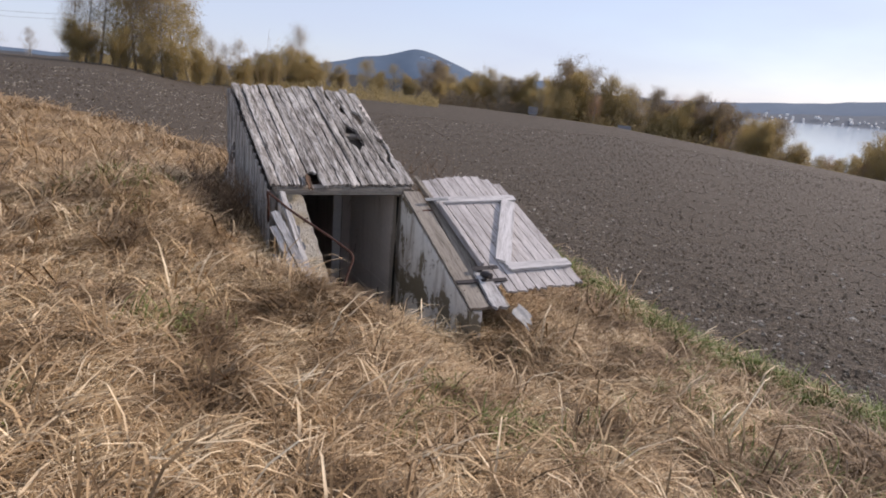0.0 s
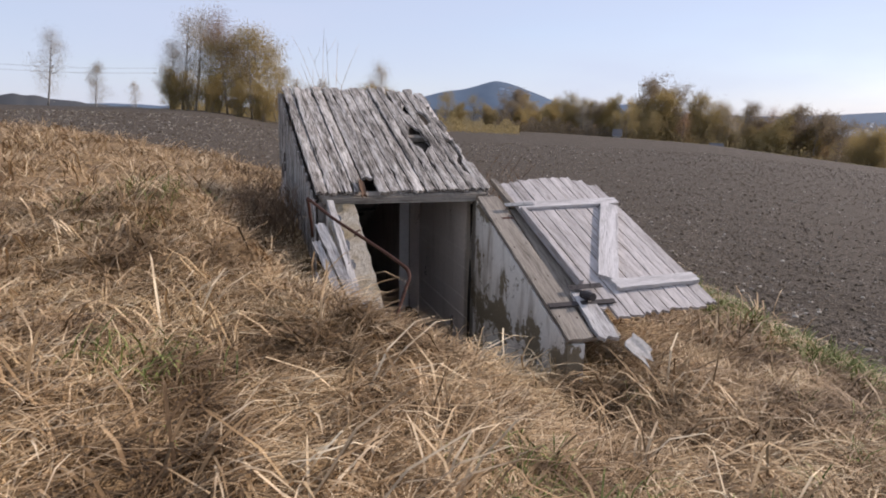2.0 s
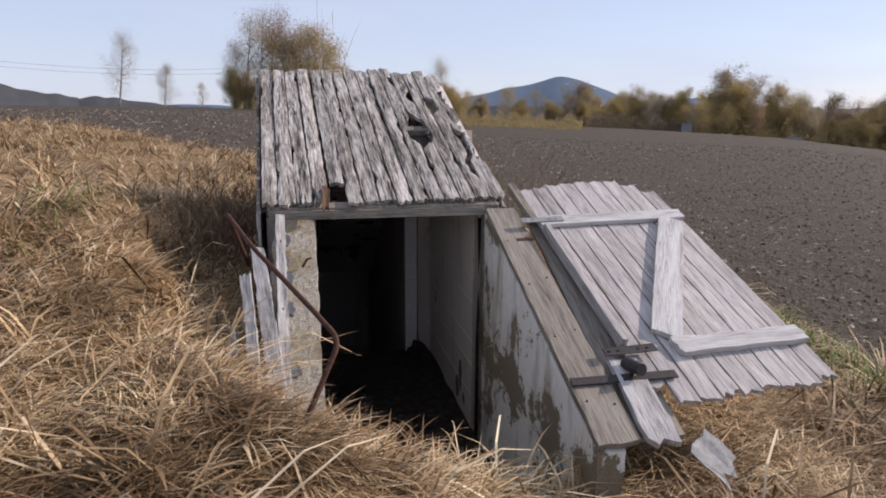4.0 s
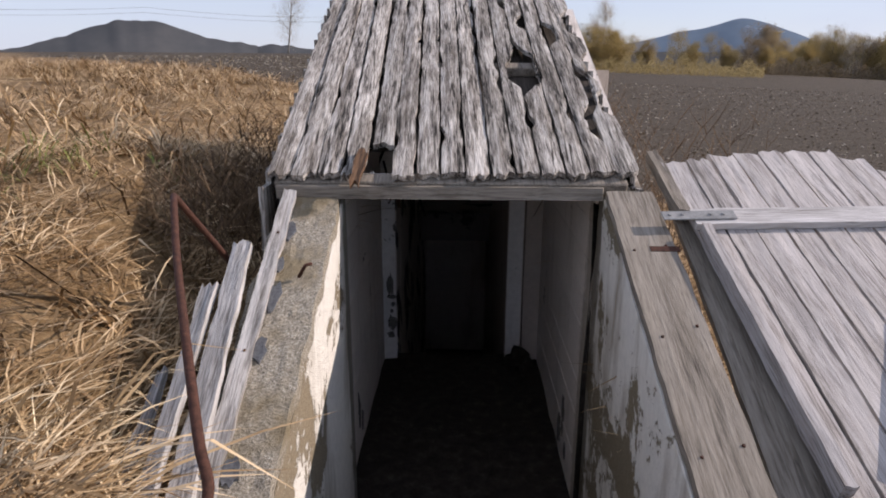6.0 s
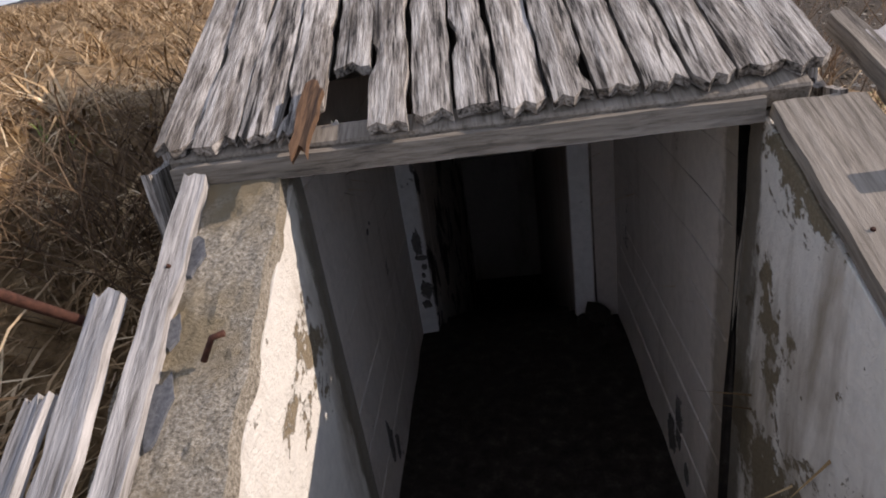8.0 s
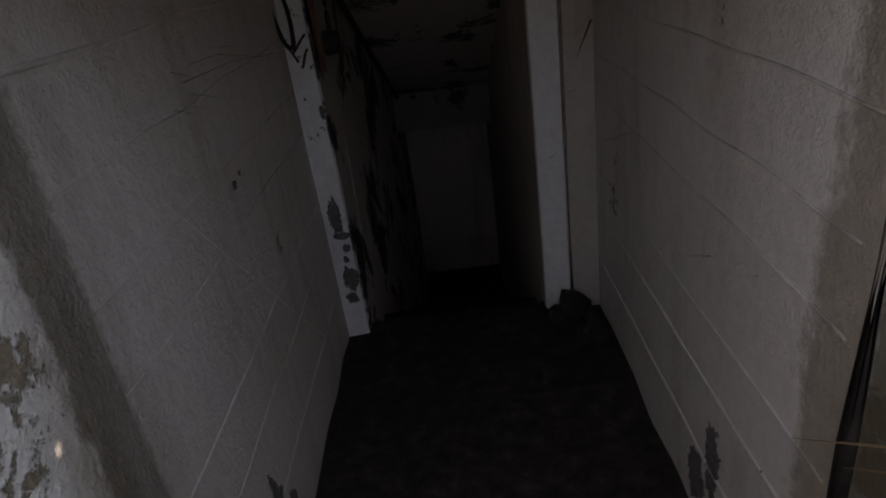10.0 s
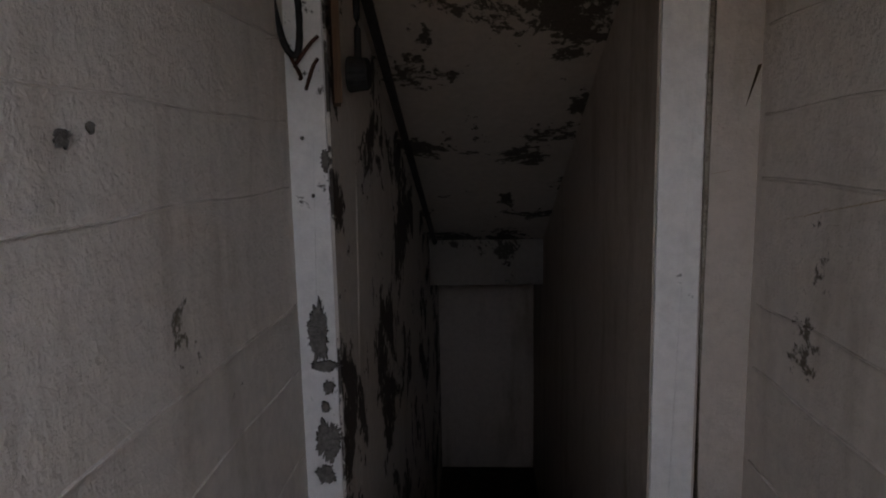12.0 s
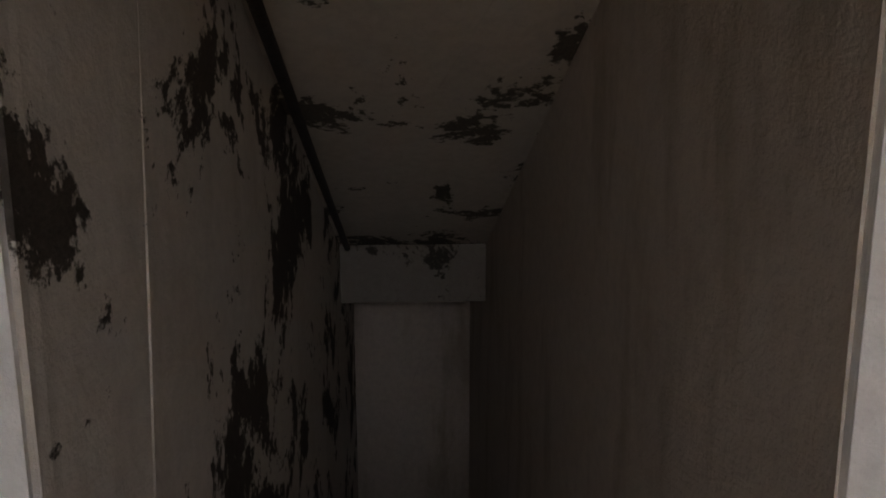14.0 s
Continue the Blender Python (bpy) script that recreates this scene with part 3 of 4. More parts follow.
# ------------------------------------------------------------- sloping rails, door leaf and loose boards
SL = pose(0, 0, LINTEL_Z, 22, 0, 0)
rail = part("sloping_rail", board(0.20, 2.02, 0.035, 201, 0.004, 0.02), RAIL_WOOD, None, "wide weathered board nailed along the sloping wall top", SL @ pose(HALF + 0.098, -2.0, 0.0, 0, 0, 0))
tagged(rail, category="board")
under = part("frame_board", board(0.24, 2.05, 0.025, 204, 0.003, 0.02), RAIL_WOOD, None, "shaded frame board between the rail and the hatch", SL @ pose(HALF + 0.33, -1.95, -0.045, 0, 0, -2))
tagged(under, category="board")
rail2 = part("edge_batten", board(0.05, 0.50, 0.05, 202, 0.004, 0.02), RAIL_WOOD, None, "short weathered batten beside the sloping rail", SL @ pose(HALF + 0.29, -0.16, 0.0, 0, 0, 3))
tagged(rail2, category="board")
def between(a, b, roll=0):
    """The pose of a board from a up to b."""
    a, b = Vector(a), Vector(b)
    return Matrix.Translation(a) @ (b - a).to_track_quat('Y', 'Z').to_matrix().to_4x4() @ pose(0, 0, 0, 0, roll, 0)


left_rail = part("sloping_batten", board(0.055, 1.72, 0.05, 203, 0.006, 0.05), GREY_WOOD, None, "silver-grey batten along the rough wall top",
                 between((-0.715, -1.52, west_z(-1.52) - 0.01), (-0.765, 0.0, west_z(0) - 0.012), 8))
tagged(left_rail, category="board")

DOOR_O = Vector((0.88, 0.16, 1.295))
dv = Vector((0.045, -0.925, -0.385)).normalized()      # down the slope along the hinges
dl = Vector((1.0, 0.10, 0.04))
dl = (dl - dv * dl.dot(dv)).normalized()
dn = dl.cross(-dv).normalized()
DOOR = Matrix.Translation(DOOR_O) @ Matrix((dl, -dv, dn)).transposed().to_4x4()
door = empty("hatch_door", DOOR, "open weathered plank hatch door lying beside the entrance", "door")


def build_door():
    # local x: away from the hinges, local y: up the slope (0 at the top), z: off the boards
    rnd = random.Random(9)
    n, w = 9, 0.116
    for k in range(n):
        f = (k + 0.5) / n
        top = 0.04 + 0.10 * math.sin(f * 2.6) - 0.30 * max(0.0, f - 0.72) * 2
        low = -1.97 - rnd.uniform(0, 0.05) + (0.10 if k == 0 else 0.0)
        part("plank", board(w * rnd.uniform(0.90, 0.95), top - low, 0.022, 300 + k, 0.004, 0.04, 0, 0.06), DOOR_WOOD, door, "", pose(w * (k + 0.5), low, rnd.uniform(-0.002, 0.003)))
    ledge = part("ledge", board(0.10, 1.06, 0.03, 320, 0.003, 0.01), PALE_WOOD, door, "pale ledge", pose(-0.01, -0.42, 0.026, 0, 0, -90))
    part("ledge", board(0.11, 0.80, 0.035, 321, 0.006, 0.03), PALE_WOOD, door, "pale ledge", pose(0.27, -1.66, 0.026, 0, 0, -90))
    part("brace", board(0.165, 1.28, 0.03, 322, 0.003, 0.02), PALE_WOOD, door, "pale diagonal brace", pose(0.27, -1.58, 0.030, 0, 0, -31))
    part("edge_strip", board(0.035, 1.12, 0.05, 323, 0.003, 0.01), DOOR_WOOD, door, "", pose(0.02, -1.60, 0.024))
    for y, mat, lab in ((-0.42, ZINC, "galvanised strap hinge"), (-1.66, DARK_IRON, "bent rusty strap hinge")):
        bm = block(-0.13, 0.16, y - 0.028, y + 0.028, 0.058, 0.064, 0.002)
        for bx in (-0.10, -0.05, 0.06, 0.11):
            bmesh.ops.create_cone(bm, cap_ends=True, segments=8, radius1=0.008, radius2=0.006, depth=0.006, matrix=Matrix.Translation((bx, y, 0.066)))
        part("hinge", bm, mat, door, lab)


build_door()


# loose grey boards leaning along the outside of the western wall
for k, (a, b, w) in enumerate((((-0.885, -0.27, 1.07), (-0.715, -1.62, 0.53), 0.075), ((-0.94, -0.50, 0.97), (-0.80, -1.66, 0.53), 0.055), ((-0.98, -0.85, 0.79), (-0.89, -1.72, 0.50), 0.035))):
    ob = part("loose_board", board(w, (Vector(a) - Vector(b)).length, 0.024, 500 + k, 0.006, 0.06), GREY_WOOD, None, "silver-grey weathered loose board leaning beside the wall", between(b, a, -12 - 5 * k))
    tagged(ob, category="board", group="loose boards beside the wall")


def rod(points, radius, label):
    ob = part("iron_rod", tube(curve_points(points), radius, 8), RUST, None, label)
    return tagged(ob, category="rod")


rod([(-1.005, -0.606, 1.325), (-0.86, -0.95, 1.22), (-0.70, -1.30, 1.13), (-0.55, -1.62, 1.04), (-0.495, -1.73, 0.98), (-0.54, -1.80, 0.88), (-0.70, -1.98, 0.60)], 0.0115, "rusty bent iron rod standing in the grass")
rod([(-1.005, -0.606, 1.325), (-0.97, -0.45, 1.15), (-0.94, -0.28, 0.97)], 0.012, "short rusty iron rod propping the bent one")
nail = part("nail", tube([(-0.626, -0.477, 0.99), (-0.60, -0.468, 1.035), (-0.575, -0.462, 1.04)], 0.007, 6), RUST, None, "bent rusty nail in the concrete top")
tagged(nail, category="nail")
for k, (y, x, sx, sy) in enumerate(((-0.22, -0.715, 0.025, 0.06), (-0.56, -0.70, 0.03, 0.08), (-0.78, -0.695, 0.025, 0.06), (-1.18, -0.67, 0.03, 0.05), (-0.40, -0.715, 0.02, 0.04))):
    rnd = random.Random(k)
    pts = [(x + sx * math.cos(a) * rnd.uniform(0.6, 1.1), y + sy * math.sin(a) * rnd.uniform(0.6, 1.1)) for a in [i * math.pi / 7 for i in range(14)]]
    bm = prism(pts, 0.0, 0.008, "z")
    for v in bm.verts:
        v.co.z += west_z(v.co.y) + 0.004 + 0.006 * noise.noise(v.co * 30)
    ob = part("felt_scrap", bm, FELT, None, "torn scrap of grey roofing felt on the concrete")
    tagged(ob, category="roofing felt", group="felt scraps")

# end of the sloping rail: notch plate, split end boards, bent sheet
ob = part("split_board", board(0.15, 0.56, 0.03, 520, 0.008, 0.04), GREY_WOOD, None, "split rotten board end on the sloping wall", SL @ pose(HALF + 0.29, -2.04, 0.02, 0, 0, -3))
tagged(ob, category="board")
bm = board(0.16, 0.34, 0.006, 521, 0.010, 0.10)
ob = part("bent_sheet", bm, ZINC, None, "bent grey sheet sticking out of the grass", Matrix.Translation((1.25, -1.95, 0.28)) @ pose(0, 0, 0, 38, -20, 32))
tagged(ob, category="metal sheet")
bm = block(HALF + 0.0, HALF + 0.55, -1.66, -1.61, 0.04, 0.05, 0.002)
bmesh.ops.create_cone(bm, cap_ends=True, segments=10, radius1=0.035, radius2=0.03, depth=0.12, matrix=pose(HALF + 0.33, -1.60, 0.08, 60, 20, 0))
ob = part("rusty_strap", bm, DARK_IRON, None, "dark rusty iron strap across the rail", SL)
tagged(ob, category="iron strap")
bm = block(HALF + 0.10, HALF + 0.21, -0.405, -0.375, 0.034, 0.037)
ob = part("latch_slot", bm, RUST, None, "rusty iron strip let into the rail", SL)
tagged(ob, category="iron strip")

# ------------------------------------------------------------- fittings by the stair
ob = part("conduit_pipe", tube(curve_points([(-0.455, 2.10, 1.13), (-0.458, 3.0, 0.745), (-0.458, 4.0, 0.325), (-0.458, 4.95, -0.07)]), 0.018, 8), DARK_IRON, None, "dark pipe running along the top of the stair wall")
tagged(ob, category="pipe")
ob = part("brown_batten", board(0.05, 0.75, 0.02, 530, 0.002, 0.01), BROWN_WOOD, None, "reddish-brown wooden batten on the white post", pose(-0.475, 1.965, 0.70, 90, 0, -70))
tagged(ob, category="batten")
box = empty("switch_box", pose(-0.455, 2.12, 0.80), "black round switch box with a cable on the stair wall", "switch")
bm = bmesh.new()
bmesh.ops.create_cone(bm, cap_ends=True, segments=16, radius1=0.052, radius2=0.045, depth=0.06, matrix=pose(0, 0, 0, 0, 90, 0))
bmesh.ops.bevel(bm, geom=bm.edges[:], offset=0.004, segments=2, affect='EDGES')
part("housing", bm, BLACK, box)
part("cable", tube(curve_points([(0, 0, 0.03), (0.004, -0.02, 0.12), (0, -0.01, 0.35)]), 0.010, 6), BLACK, box)
cable = part("loose_cable", tube(curve_points([(-0.575, 1.915, 1.15), (-0.62, 1.88, 1.02), (-0.60, 1.89, 0.86), (-0.57, 1.91, 0.83), (-0.565, 1.92, 0.95), (-0.585, 1.915, 1.06)]), 0.009, 6), BLACK, None, "old black cable looped on the white post")
tagged(cable, category="cable")
for k, (x, z, dx) in enumerate(((-0.585, 0.80, 0.05), (-0.575, 0.77, -0.01), (-0.56, 0.745, 0.03))):
    ob = part("rusty_hook", tube(curve_points([(x, 1.94, z), (x + 0.01, 1.91, z + 0.005), (x + dx, 1.90, z + 0.05), (x + dx * 1.4, 1.905, z + 0.07)]), 0.005, 6), RUST, None, "rusty hook on the white post")
    tagged(ob, category="hook", group="hooks on the post")
# heap of rubble at the foot of the eastern post
rnd = random.Random(3)
for k in range(7):
    bm = bmesh.new()
    bmesh.ops.create_icosphere(bm, subdivisions=2, radius=rnd.uniform(0.035, 0.075))
    for v in bm.verts:
        v.co += noise.noise_vector(v.co * 14 + Vector((k * 5, 0, 0))) * 0.025
        v.co.z *= 0.7
    ob = part("rubble_stone", bm, FLOOR_DIRT, None, "dark lump of broken concrete by the wall", pose(0.44 + rnd.uniform(-0.06, 0.08), 1.76 + rnd.uniform(-0.18, 0.10), FLOOR_Z + 0.03 + 0.035 * (k % 3), rnd.uniform(0, 90), 0, rnd.uniform(0, 90)))
    tagged(ob, category="rubble", group="rubble by the post")
# board-cast ridges on the whitewashed walls
rnd = random.Random(4)
for sx in (-1, 1):
    for z in (-0.25, 0.0, 0.18, 0.49, 0.66, 0.86, 1.05):
        x = sx * HALF + (-0.012 if sx < 0 else -0.012)
        pts = [(x + 0.0015 * noise.noise(Vector((y * 9, z, 0))), y, z + 0.012 * noise.noise(Vector((y * 3, z * 7, sx)))) for y in np.arange(0.16, 1.93, 0.05)]
        part("ridge", tube(pts, rnd.uniform(0.003, 0.007), 5), WHITEWASH, bpy.data.objects["wall_passage_west" if sx < 0 else "wall_passage_east"])

part("stain_strip", tube([(STAIR_R + 0.128, POST_Y + 0.002, -0.5), (STAIR_R + 0.124, POST_Y, 0.4), (STAIR_R + 0.128, POST_Y + 0.002, 1.3)], 0.007, 6), RAIL_WOOD, bpy.data.objects["wall_post_east"], "brown stained joint")

# peeled patches on the white post
def ragged(x, z, rx, rz, seed, count=110):
    """A torn outline: round at large, frayed in small."""
    pts = []
    for i in range(count):
        a = 2 * math.pi * i / count
        q = Vector((math.cos(a), math.sin(a), seed * 3.3))
        k = 0.8 + 0.30 * noise.noise(q * 1.6) + 0.28 * noise.noise(q * 5.0) + 0.34 * noise.noise(q * 14.0)
        pts.append((x + rx * k * math.copysign(abs(math.cos(a)) ** 0.95, math.cos(a)), z + rz * k * math.copysign(abs(math.sin(a)) ** 0.95, math.sin(a))))
    return pts


for k, (x, z, rx, rz) in enumerate(((-0.556, 0.10, 0.034, 0.085), (-0.540, 0.005, 0.044, 0.017), (-0.535, -0.055, 0.018, 0.022), (-0.548, -0.11, 0.012, 0.02),
                                    (-0.545, -0.21, 0.042, 0.065), (-0.555, -0.31, 0.03, 0.03), (-0.517, 0.56, 0.012, 0.034), (-0.553, 0.47, 0.004, 0.006), (-0.575, 0.62, 0.005, 0.005))):
    part("peeled_patch", prism(ragged(x, z, rx, rz, k), POST_Y - 0.0215, POST_Y - 0.012, "y"), BARE, bpy.data.objects["wall_post_west"], "bare dark patch", Matrix.Translation((0, 0.008, 0)))


# dark patches low on the passage walls, where the wash has come away
for k, (sx, y, z, ry, rz) in enumerate(((1, 0.62, -0.22, 0.05, 0.13), (1, 0.72, -0.36, 0.06, 0.10), (1, 0.50, -0.38, 0.03, 0.05), (-1, 0.66, -0.24, 0.04, 0.12), (-1, 0.76, -0.36, 0.03, 0.08),
                                        (-1, 1.00, 0.60, 0.016, 0.014), (-1, 1.06, 0.615, 0.009, 0.009), (1, 0.598, -0.10, 0.008, 0.008))):
    wall = bpy.data.objects["wall_passage_west" if sx < 0 else "wall_passage_east"]
    x = sx * (HALF - 0.012) if sx > 0 else -HALF - 0.012
    part("peeled_patch", prism(ragged(y, z, ry, rz, 20 + k), min(x - sx * 0.0045, x + sx * 0.02), max(x - sx * 0.0045, x + sx * 0.02), "x"), BARE, wall, "dark bare patch")
# nail heads along the sloping boards
for owner, x, run in ((rail, -0.06, (0.25, 0.7, 1.15, 1.6)), (rail, 0.065, (0.22, 0.74, 1.2, 1.63)), (left_rail, 0.0, (0.2, 0.8, 1.4))):
    for y in run:
        bm = bmesh.new()
        bmesh.ops.create_cone(bm, cap_ends=True, segments=8, radius1=0.006, radius2=0.004, depth=0.006, matrix=Matrix.Translation((x, y, 0.037 if owner is rail else 0.052)))
        part("nail_head", bm, RUST, owner, "rusty nail head")


# ------------------------------------------------------------- trees
def leaf_cloud(rnd, clumps, per, size, spread_r):
    verts, faces = [], []
    for c in clumps:
        for _ in range(per):
            p = c + Vector((rnd.gauss(0, 1), rnd.gauss(0, 1), rnd.gauss(0, 1.1))) * spread_r
            a = Vector((rnd.uniform(-1, 1), rnd.uniform(-1, 1), rnd.uniform(-1, 1))).normalized() * size * rnd.uniform(0.5, 1.3)
            b = a.orthogonal().normalized() * size * rnd.uniform(0.25, 0.6)
            i = len(verts)
            verts += [p - a, p + b, p + a, p - b]
            faces.append((i, i + 1, i + 2, i + 3))
    return verts, faces


def make_tree(seed, height, width, leaves, per, size, conical=0.5, low=0.18, stems=1):
    rnd = random.Random(seed)
    tree = empty("tree")
    clumps = []
    bm = bmesh.new()

    def add(pts, r, taper, sides=5):
        t = tube(pts, r, sides, taper)
        me = bpy.data.meshes.new("tmp")
        t.to_mesh(me)
        t.free()
        bm.from_mesh(me)
        bpy.data.meshes.remove(me)

    for s in range(stems):
        lean = Vector((rnd.uniform(-0.12, 0.12), rnd.uniform(-0.12, 0.12), 0)) * (2 if stems > 1 else 1)
        hgt = height * (1 if s == 0 else rnd.uniform(0.6, 0.9))
        spine = [Vector((lean.x * f * hgt, lean.y * f * hgt, f * hgt)) + Vector((rnd.uniform(-1, 1), rnd.uniform(-1, 1), 0)) * 0.012 * hgt for f in (0, 0.25, 0.5, 0.75, 1.0)]
        spine = curve_points(spine, 3)
        add(spine, 0.014 * height, 0.15, 7)
        for k in range(26):
            f = low + (1 - low) * (k + rnd.random()) / 26
            base = spine[min(len(spine) - 1, int(f * (len(spine) - 1)))]
            az = rnd.uniform(0, 2 * math.pi)
            shape = (1 - f) ** conical * min(1.0, (f - low) / 0.2 + 0.35)
            reach = width * 0.62 * shape * rnd.uniform(0.5, 1.1)
            tip = base + Vector((math.cos(az) * reach, math.sin(az) * reach, reach * rnd.uniform(0.5, 1.3)))
            mid = (base + tip) / 2 + Vector((0, 0, -0.05 * reach))
            add([base, mid, tip], 0.004 * height, 0.2, 4)
            for q in (0.45, 0.7, 0.9, 1.05):
                clumps.append(base.lerp(tip, q) + Vector((rnd.gauss(0, 1), rnd.gauss(0, 1), rnd.gauss(0, 1))) * 0.03 * height)
    part("trunk", bm, BARK, tree)
    v, f = leaf_cloud(rnd, clumps, per * 8, size * 0.75, 0.05 * height)
    raw("crown", v, f, leaves, tree)
    return tree


def bearing(az, dist):
    """A place on the ground: degrees to the right of the passage's axis, and metres from the walk's start."""
    x, y = -1.5 + dist * math.sin(radians(az)), -5.6 + dist * math.cos(radians(az))
    return x, y, ground_z(x, y) - 0.1


def plant(tree, az, dist, scale, turn, stretch=1.0):
    x, y, z = bearing(az, dist)
    return copy_thing(tree, Matrix.LocRotScale((x, y, z), Euler((0, 0, radians(turn))), (scale / stretch, scale / stretch, scale)))


birch = tagged(make_tree(1, 14, 6.5, LEAF_GREY, 11, 0.11, 0.55), "tall pale birch with fine bare spring twigs", "tree", "birches across the field")
amber = tagged(make_tree(2, 12, 8.0, LEAF_SPRING, 10, 0.14, 0.4, 0.06), "broad tree in yellow-brown spring leaf beyond the field", "tree", "budding trees across the field")
ruddy = tagged(make_tree(3, 14, 7.0, LEAF_RED, 10, 0.12, 0.6), "tall tree with reddish-brown buds beyond the field", "tree", "reddish trees across the field")
dark = tagged(make_tree(4, 9, 8.0, LEAF_DARK, 14, 0.14, 0.35, 0.1), "dark dense tree in the row beyond the field", "tree", "dark trees across the field")
small = tagged(make_tree(5, 6, 4.5, LEAF_SPRING, 9, 0.10, 0.4, 0.05, 3), "small bushy tree in yellow-brown spring leaf", "tree", "budding trees across the field")
grey = tagged(make_tree(6, 9, 5.0, LEAF_GREY, 8, 0.10, 0.5, 0.1), "slim grey tree with bare spring twigs", "tree", "birches across the field")
for tree, az, dist, size in (
        # single pale trees and the tall clump past the far end of the field
        (birch, -13.3, 105, 0.72), (grey, -10.2, 120, 0.75), (grey, -7.4, 130, 0.5), (birch, -4.0, 90, 0.82), (birch, -3.0, 93, 0.90), (birch, -4.9, 95, 0.62), (ruddy, -0.6, 92, 0.92),
        (ruddy, 0.5, 95, 0.80), (amber, -2.2, 94, 0.80), (amber, -1.2, 90, 0.72), (amber, 0.4, 92, 0.85), (amber, 1.3, 88, 0.92), (amber, 2.3, 90, 0.95), (amber, 3.2, 94, 0.85),
        (amber, 3.9, 97, 0.65), (small, -4.6, 88, 0.75), (small, -3.6, 86, 0.7), (small, -1.8, 86, 0.7), (small, 0.2, 86, 0.7), (small, 2.2, 86, 0.75), (small, 4.2, 88, 0.7),
        # lower trees from the clump to the hill
        (grey, 5.2, 100, 0.72), (grey, 6.1, 104, 0.66), (grey, 7.0, 106, 0.75), (grey, 8.3, 108, 0.62), (small, 5.6, 100, 0.6), (small, 7.4, 102, 0.66), (small, 8.8, 106, 0.85),
        (small, 9.8, 108, 0.9), (birch, 12.2, 128, 0.84), (ruddy, 11.4, 128, 0.6), (small, 10.8, 118, 1.1), (small, 12.0, 120, 1.1), (small, 13.2, 122, 1.05), (amber, 14.4, 130, 0.5),
        (small, 15.4, 128, 0.85), (amber, 17.4, 134, 0.58), (small, 18.6, 132, 0.8), (amber, 20.0, 136, 0.56), (small, 21.4, 138, 0.8), (dark, 22.8, 140, 0.62), (small, 24.0, 142, 0.8),
        # tall ones standing out of the belt beside the field
        (dark, 35.6, 155, 1.45), (dark, 36.6, 158, 1.30), (grey, 38.2, 160, 1.45), (grey, 40.2, 165, 1.40), (grey, 41.0, 165, 1.1), (ruddy, 43.6, 160, 0.85), (amber, 44.6, 158, 0.95),
        (ruddy, 45.4, 160, 0.92), (grey, 46.6, 158, 1.2), (amber, 47.6, 160, 0.95), (dark, 48.4, 158, 1.1), (dark, 51.0, 150, 1.05), (amber, 50.2, 150, 0.8), (amber, 59.5, 140, 0.85), (amber, 61.0, 140, 0.9)):
    plant(tree, az, dist, size, az * 37 % 360)
rnd = random.Random(11)
row = (small, amber, ruddy, amber, small, grey, small, dark)
for k in range(84):
    az = 23 + 41 * (k + rnd.random() * 0.9) / 84
    tree = row[rnd.randrange(len(row))]
    h = {small: 6, amber: 12, ruddy: 14, dark: 9, grey: 9}[tree]
    low = 0.62 if 51.5 < az < 58.5 else 0.78 if az < 33 else 1.0
    plant(tree, az, rnd.uniform(140, 180), low * rnd.uniform(6.5, 11.5) / h, rnd.uniform(0, 360))
for tree in (birch, amber, ruddy, dark, small, grey):
    tree.matrix_basis = Matrix.Translation(bearing(62 + 3 * (birch, amber, ruddy, dark, small, grey).index(tree), 170)) @ Matrix.Scale(0.6, 4)


def scrub(name, az0, az1, d0, d1, count, top, size, material, label):
    rnd = random.Random(len(label))
    verts, faces = [], []
    for _ in range(count):
        az, d = rnd.uniform(az0, az1), rnd.uniform(d0, d1)
        x, y, z = bearing(az, d)
        crest = top * (0.45 + 0.55 * abs(noise.noise(Vector((az * 0.9, d * 0.02, 1)))) * 2)
        p = Vector((x, y, z + crest * rnd.random() ** 1.3))
        a = Vector((rnd.uniform(-1, 1), rnd.uniform(-1, 1), rnd.uniform(-0.4, 1.4))).normalized() * size * rnd.uniform(0.5, 1.4)
        b = a.orthogonal().normalized() * size * rnd.uniform(0.3, 0.6)
        i = len(verts)
        verts += [p - a, p + b, p + a, p - b]
        faces.append((i, i + 1, i + 2, i + 3))
    ob = raw(name, verts, faces, material, None, label, "stuff")
    return tagged(ob, category="bushes")


scrub("scrub_belt", 32, 66, 138, 185, 42000, 5.5, 0.22, LEAF_SPRING, "belt of olive-brown budding scrub beyond the field")
scrub("twig_belt", 32, 66, 146, 190, 36000, 6.5, 0.22, LEAF_DARK, "belt of dark bare scrub beyond the field")
scrub("low_scrub", 22, 33, 135, 180, 22000, 4.2, 0.20, LEAF_DARK, "low belt of brown bare scrub below the hill")
scrub("field_hedge", -5, 24, 100, 140, 26000, 2.6, 0.16, LEAF_SPRING, "low budding hedge along the far field edge")

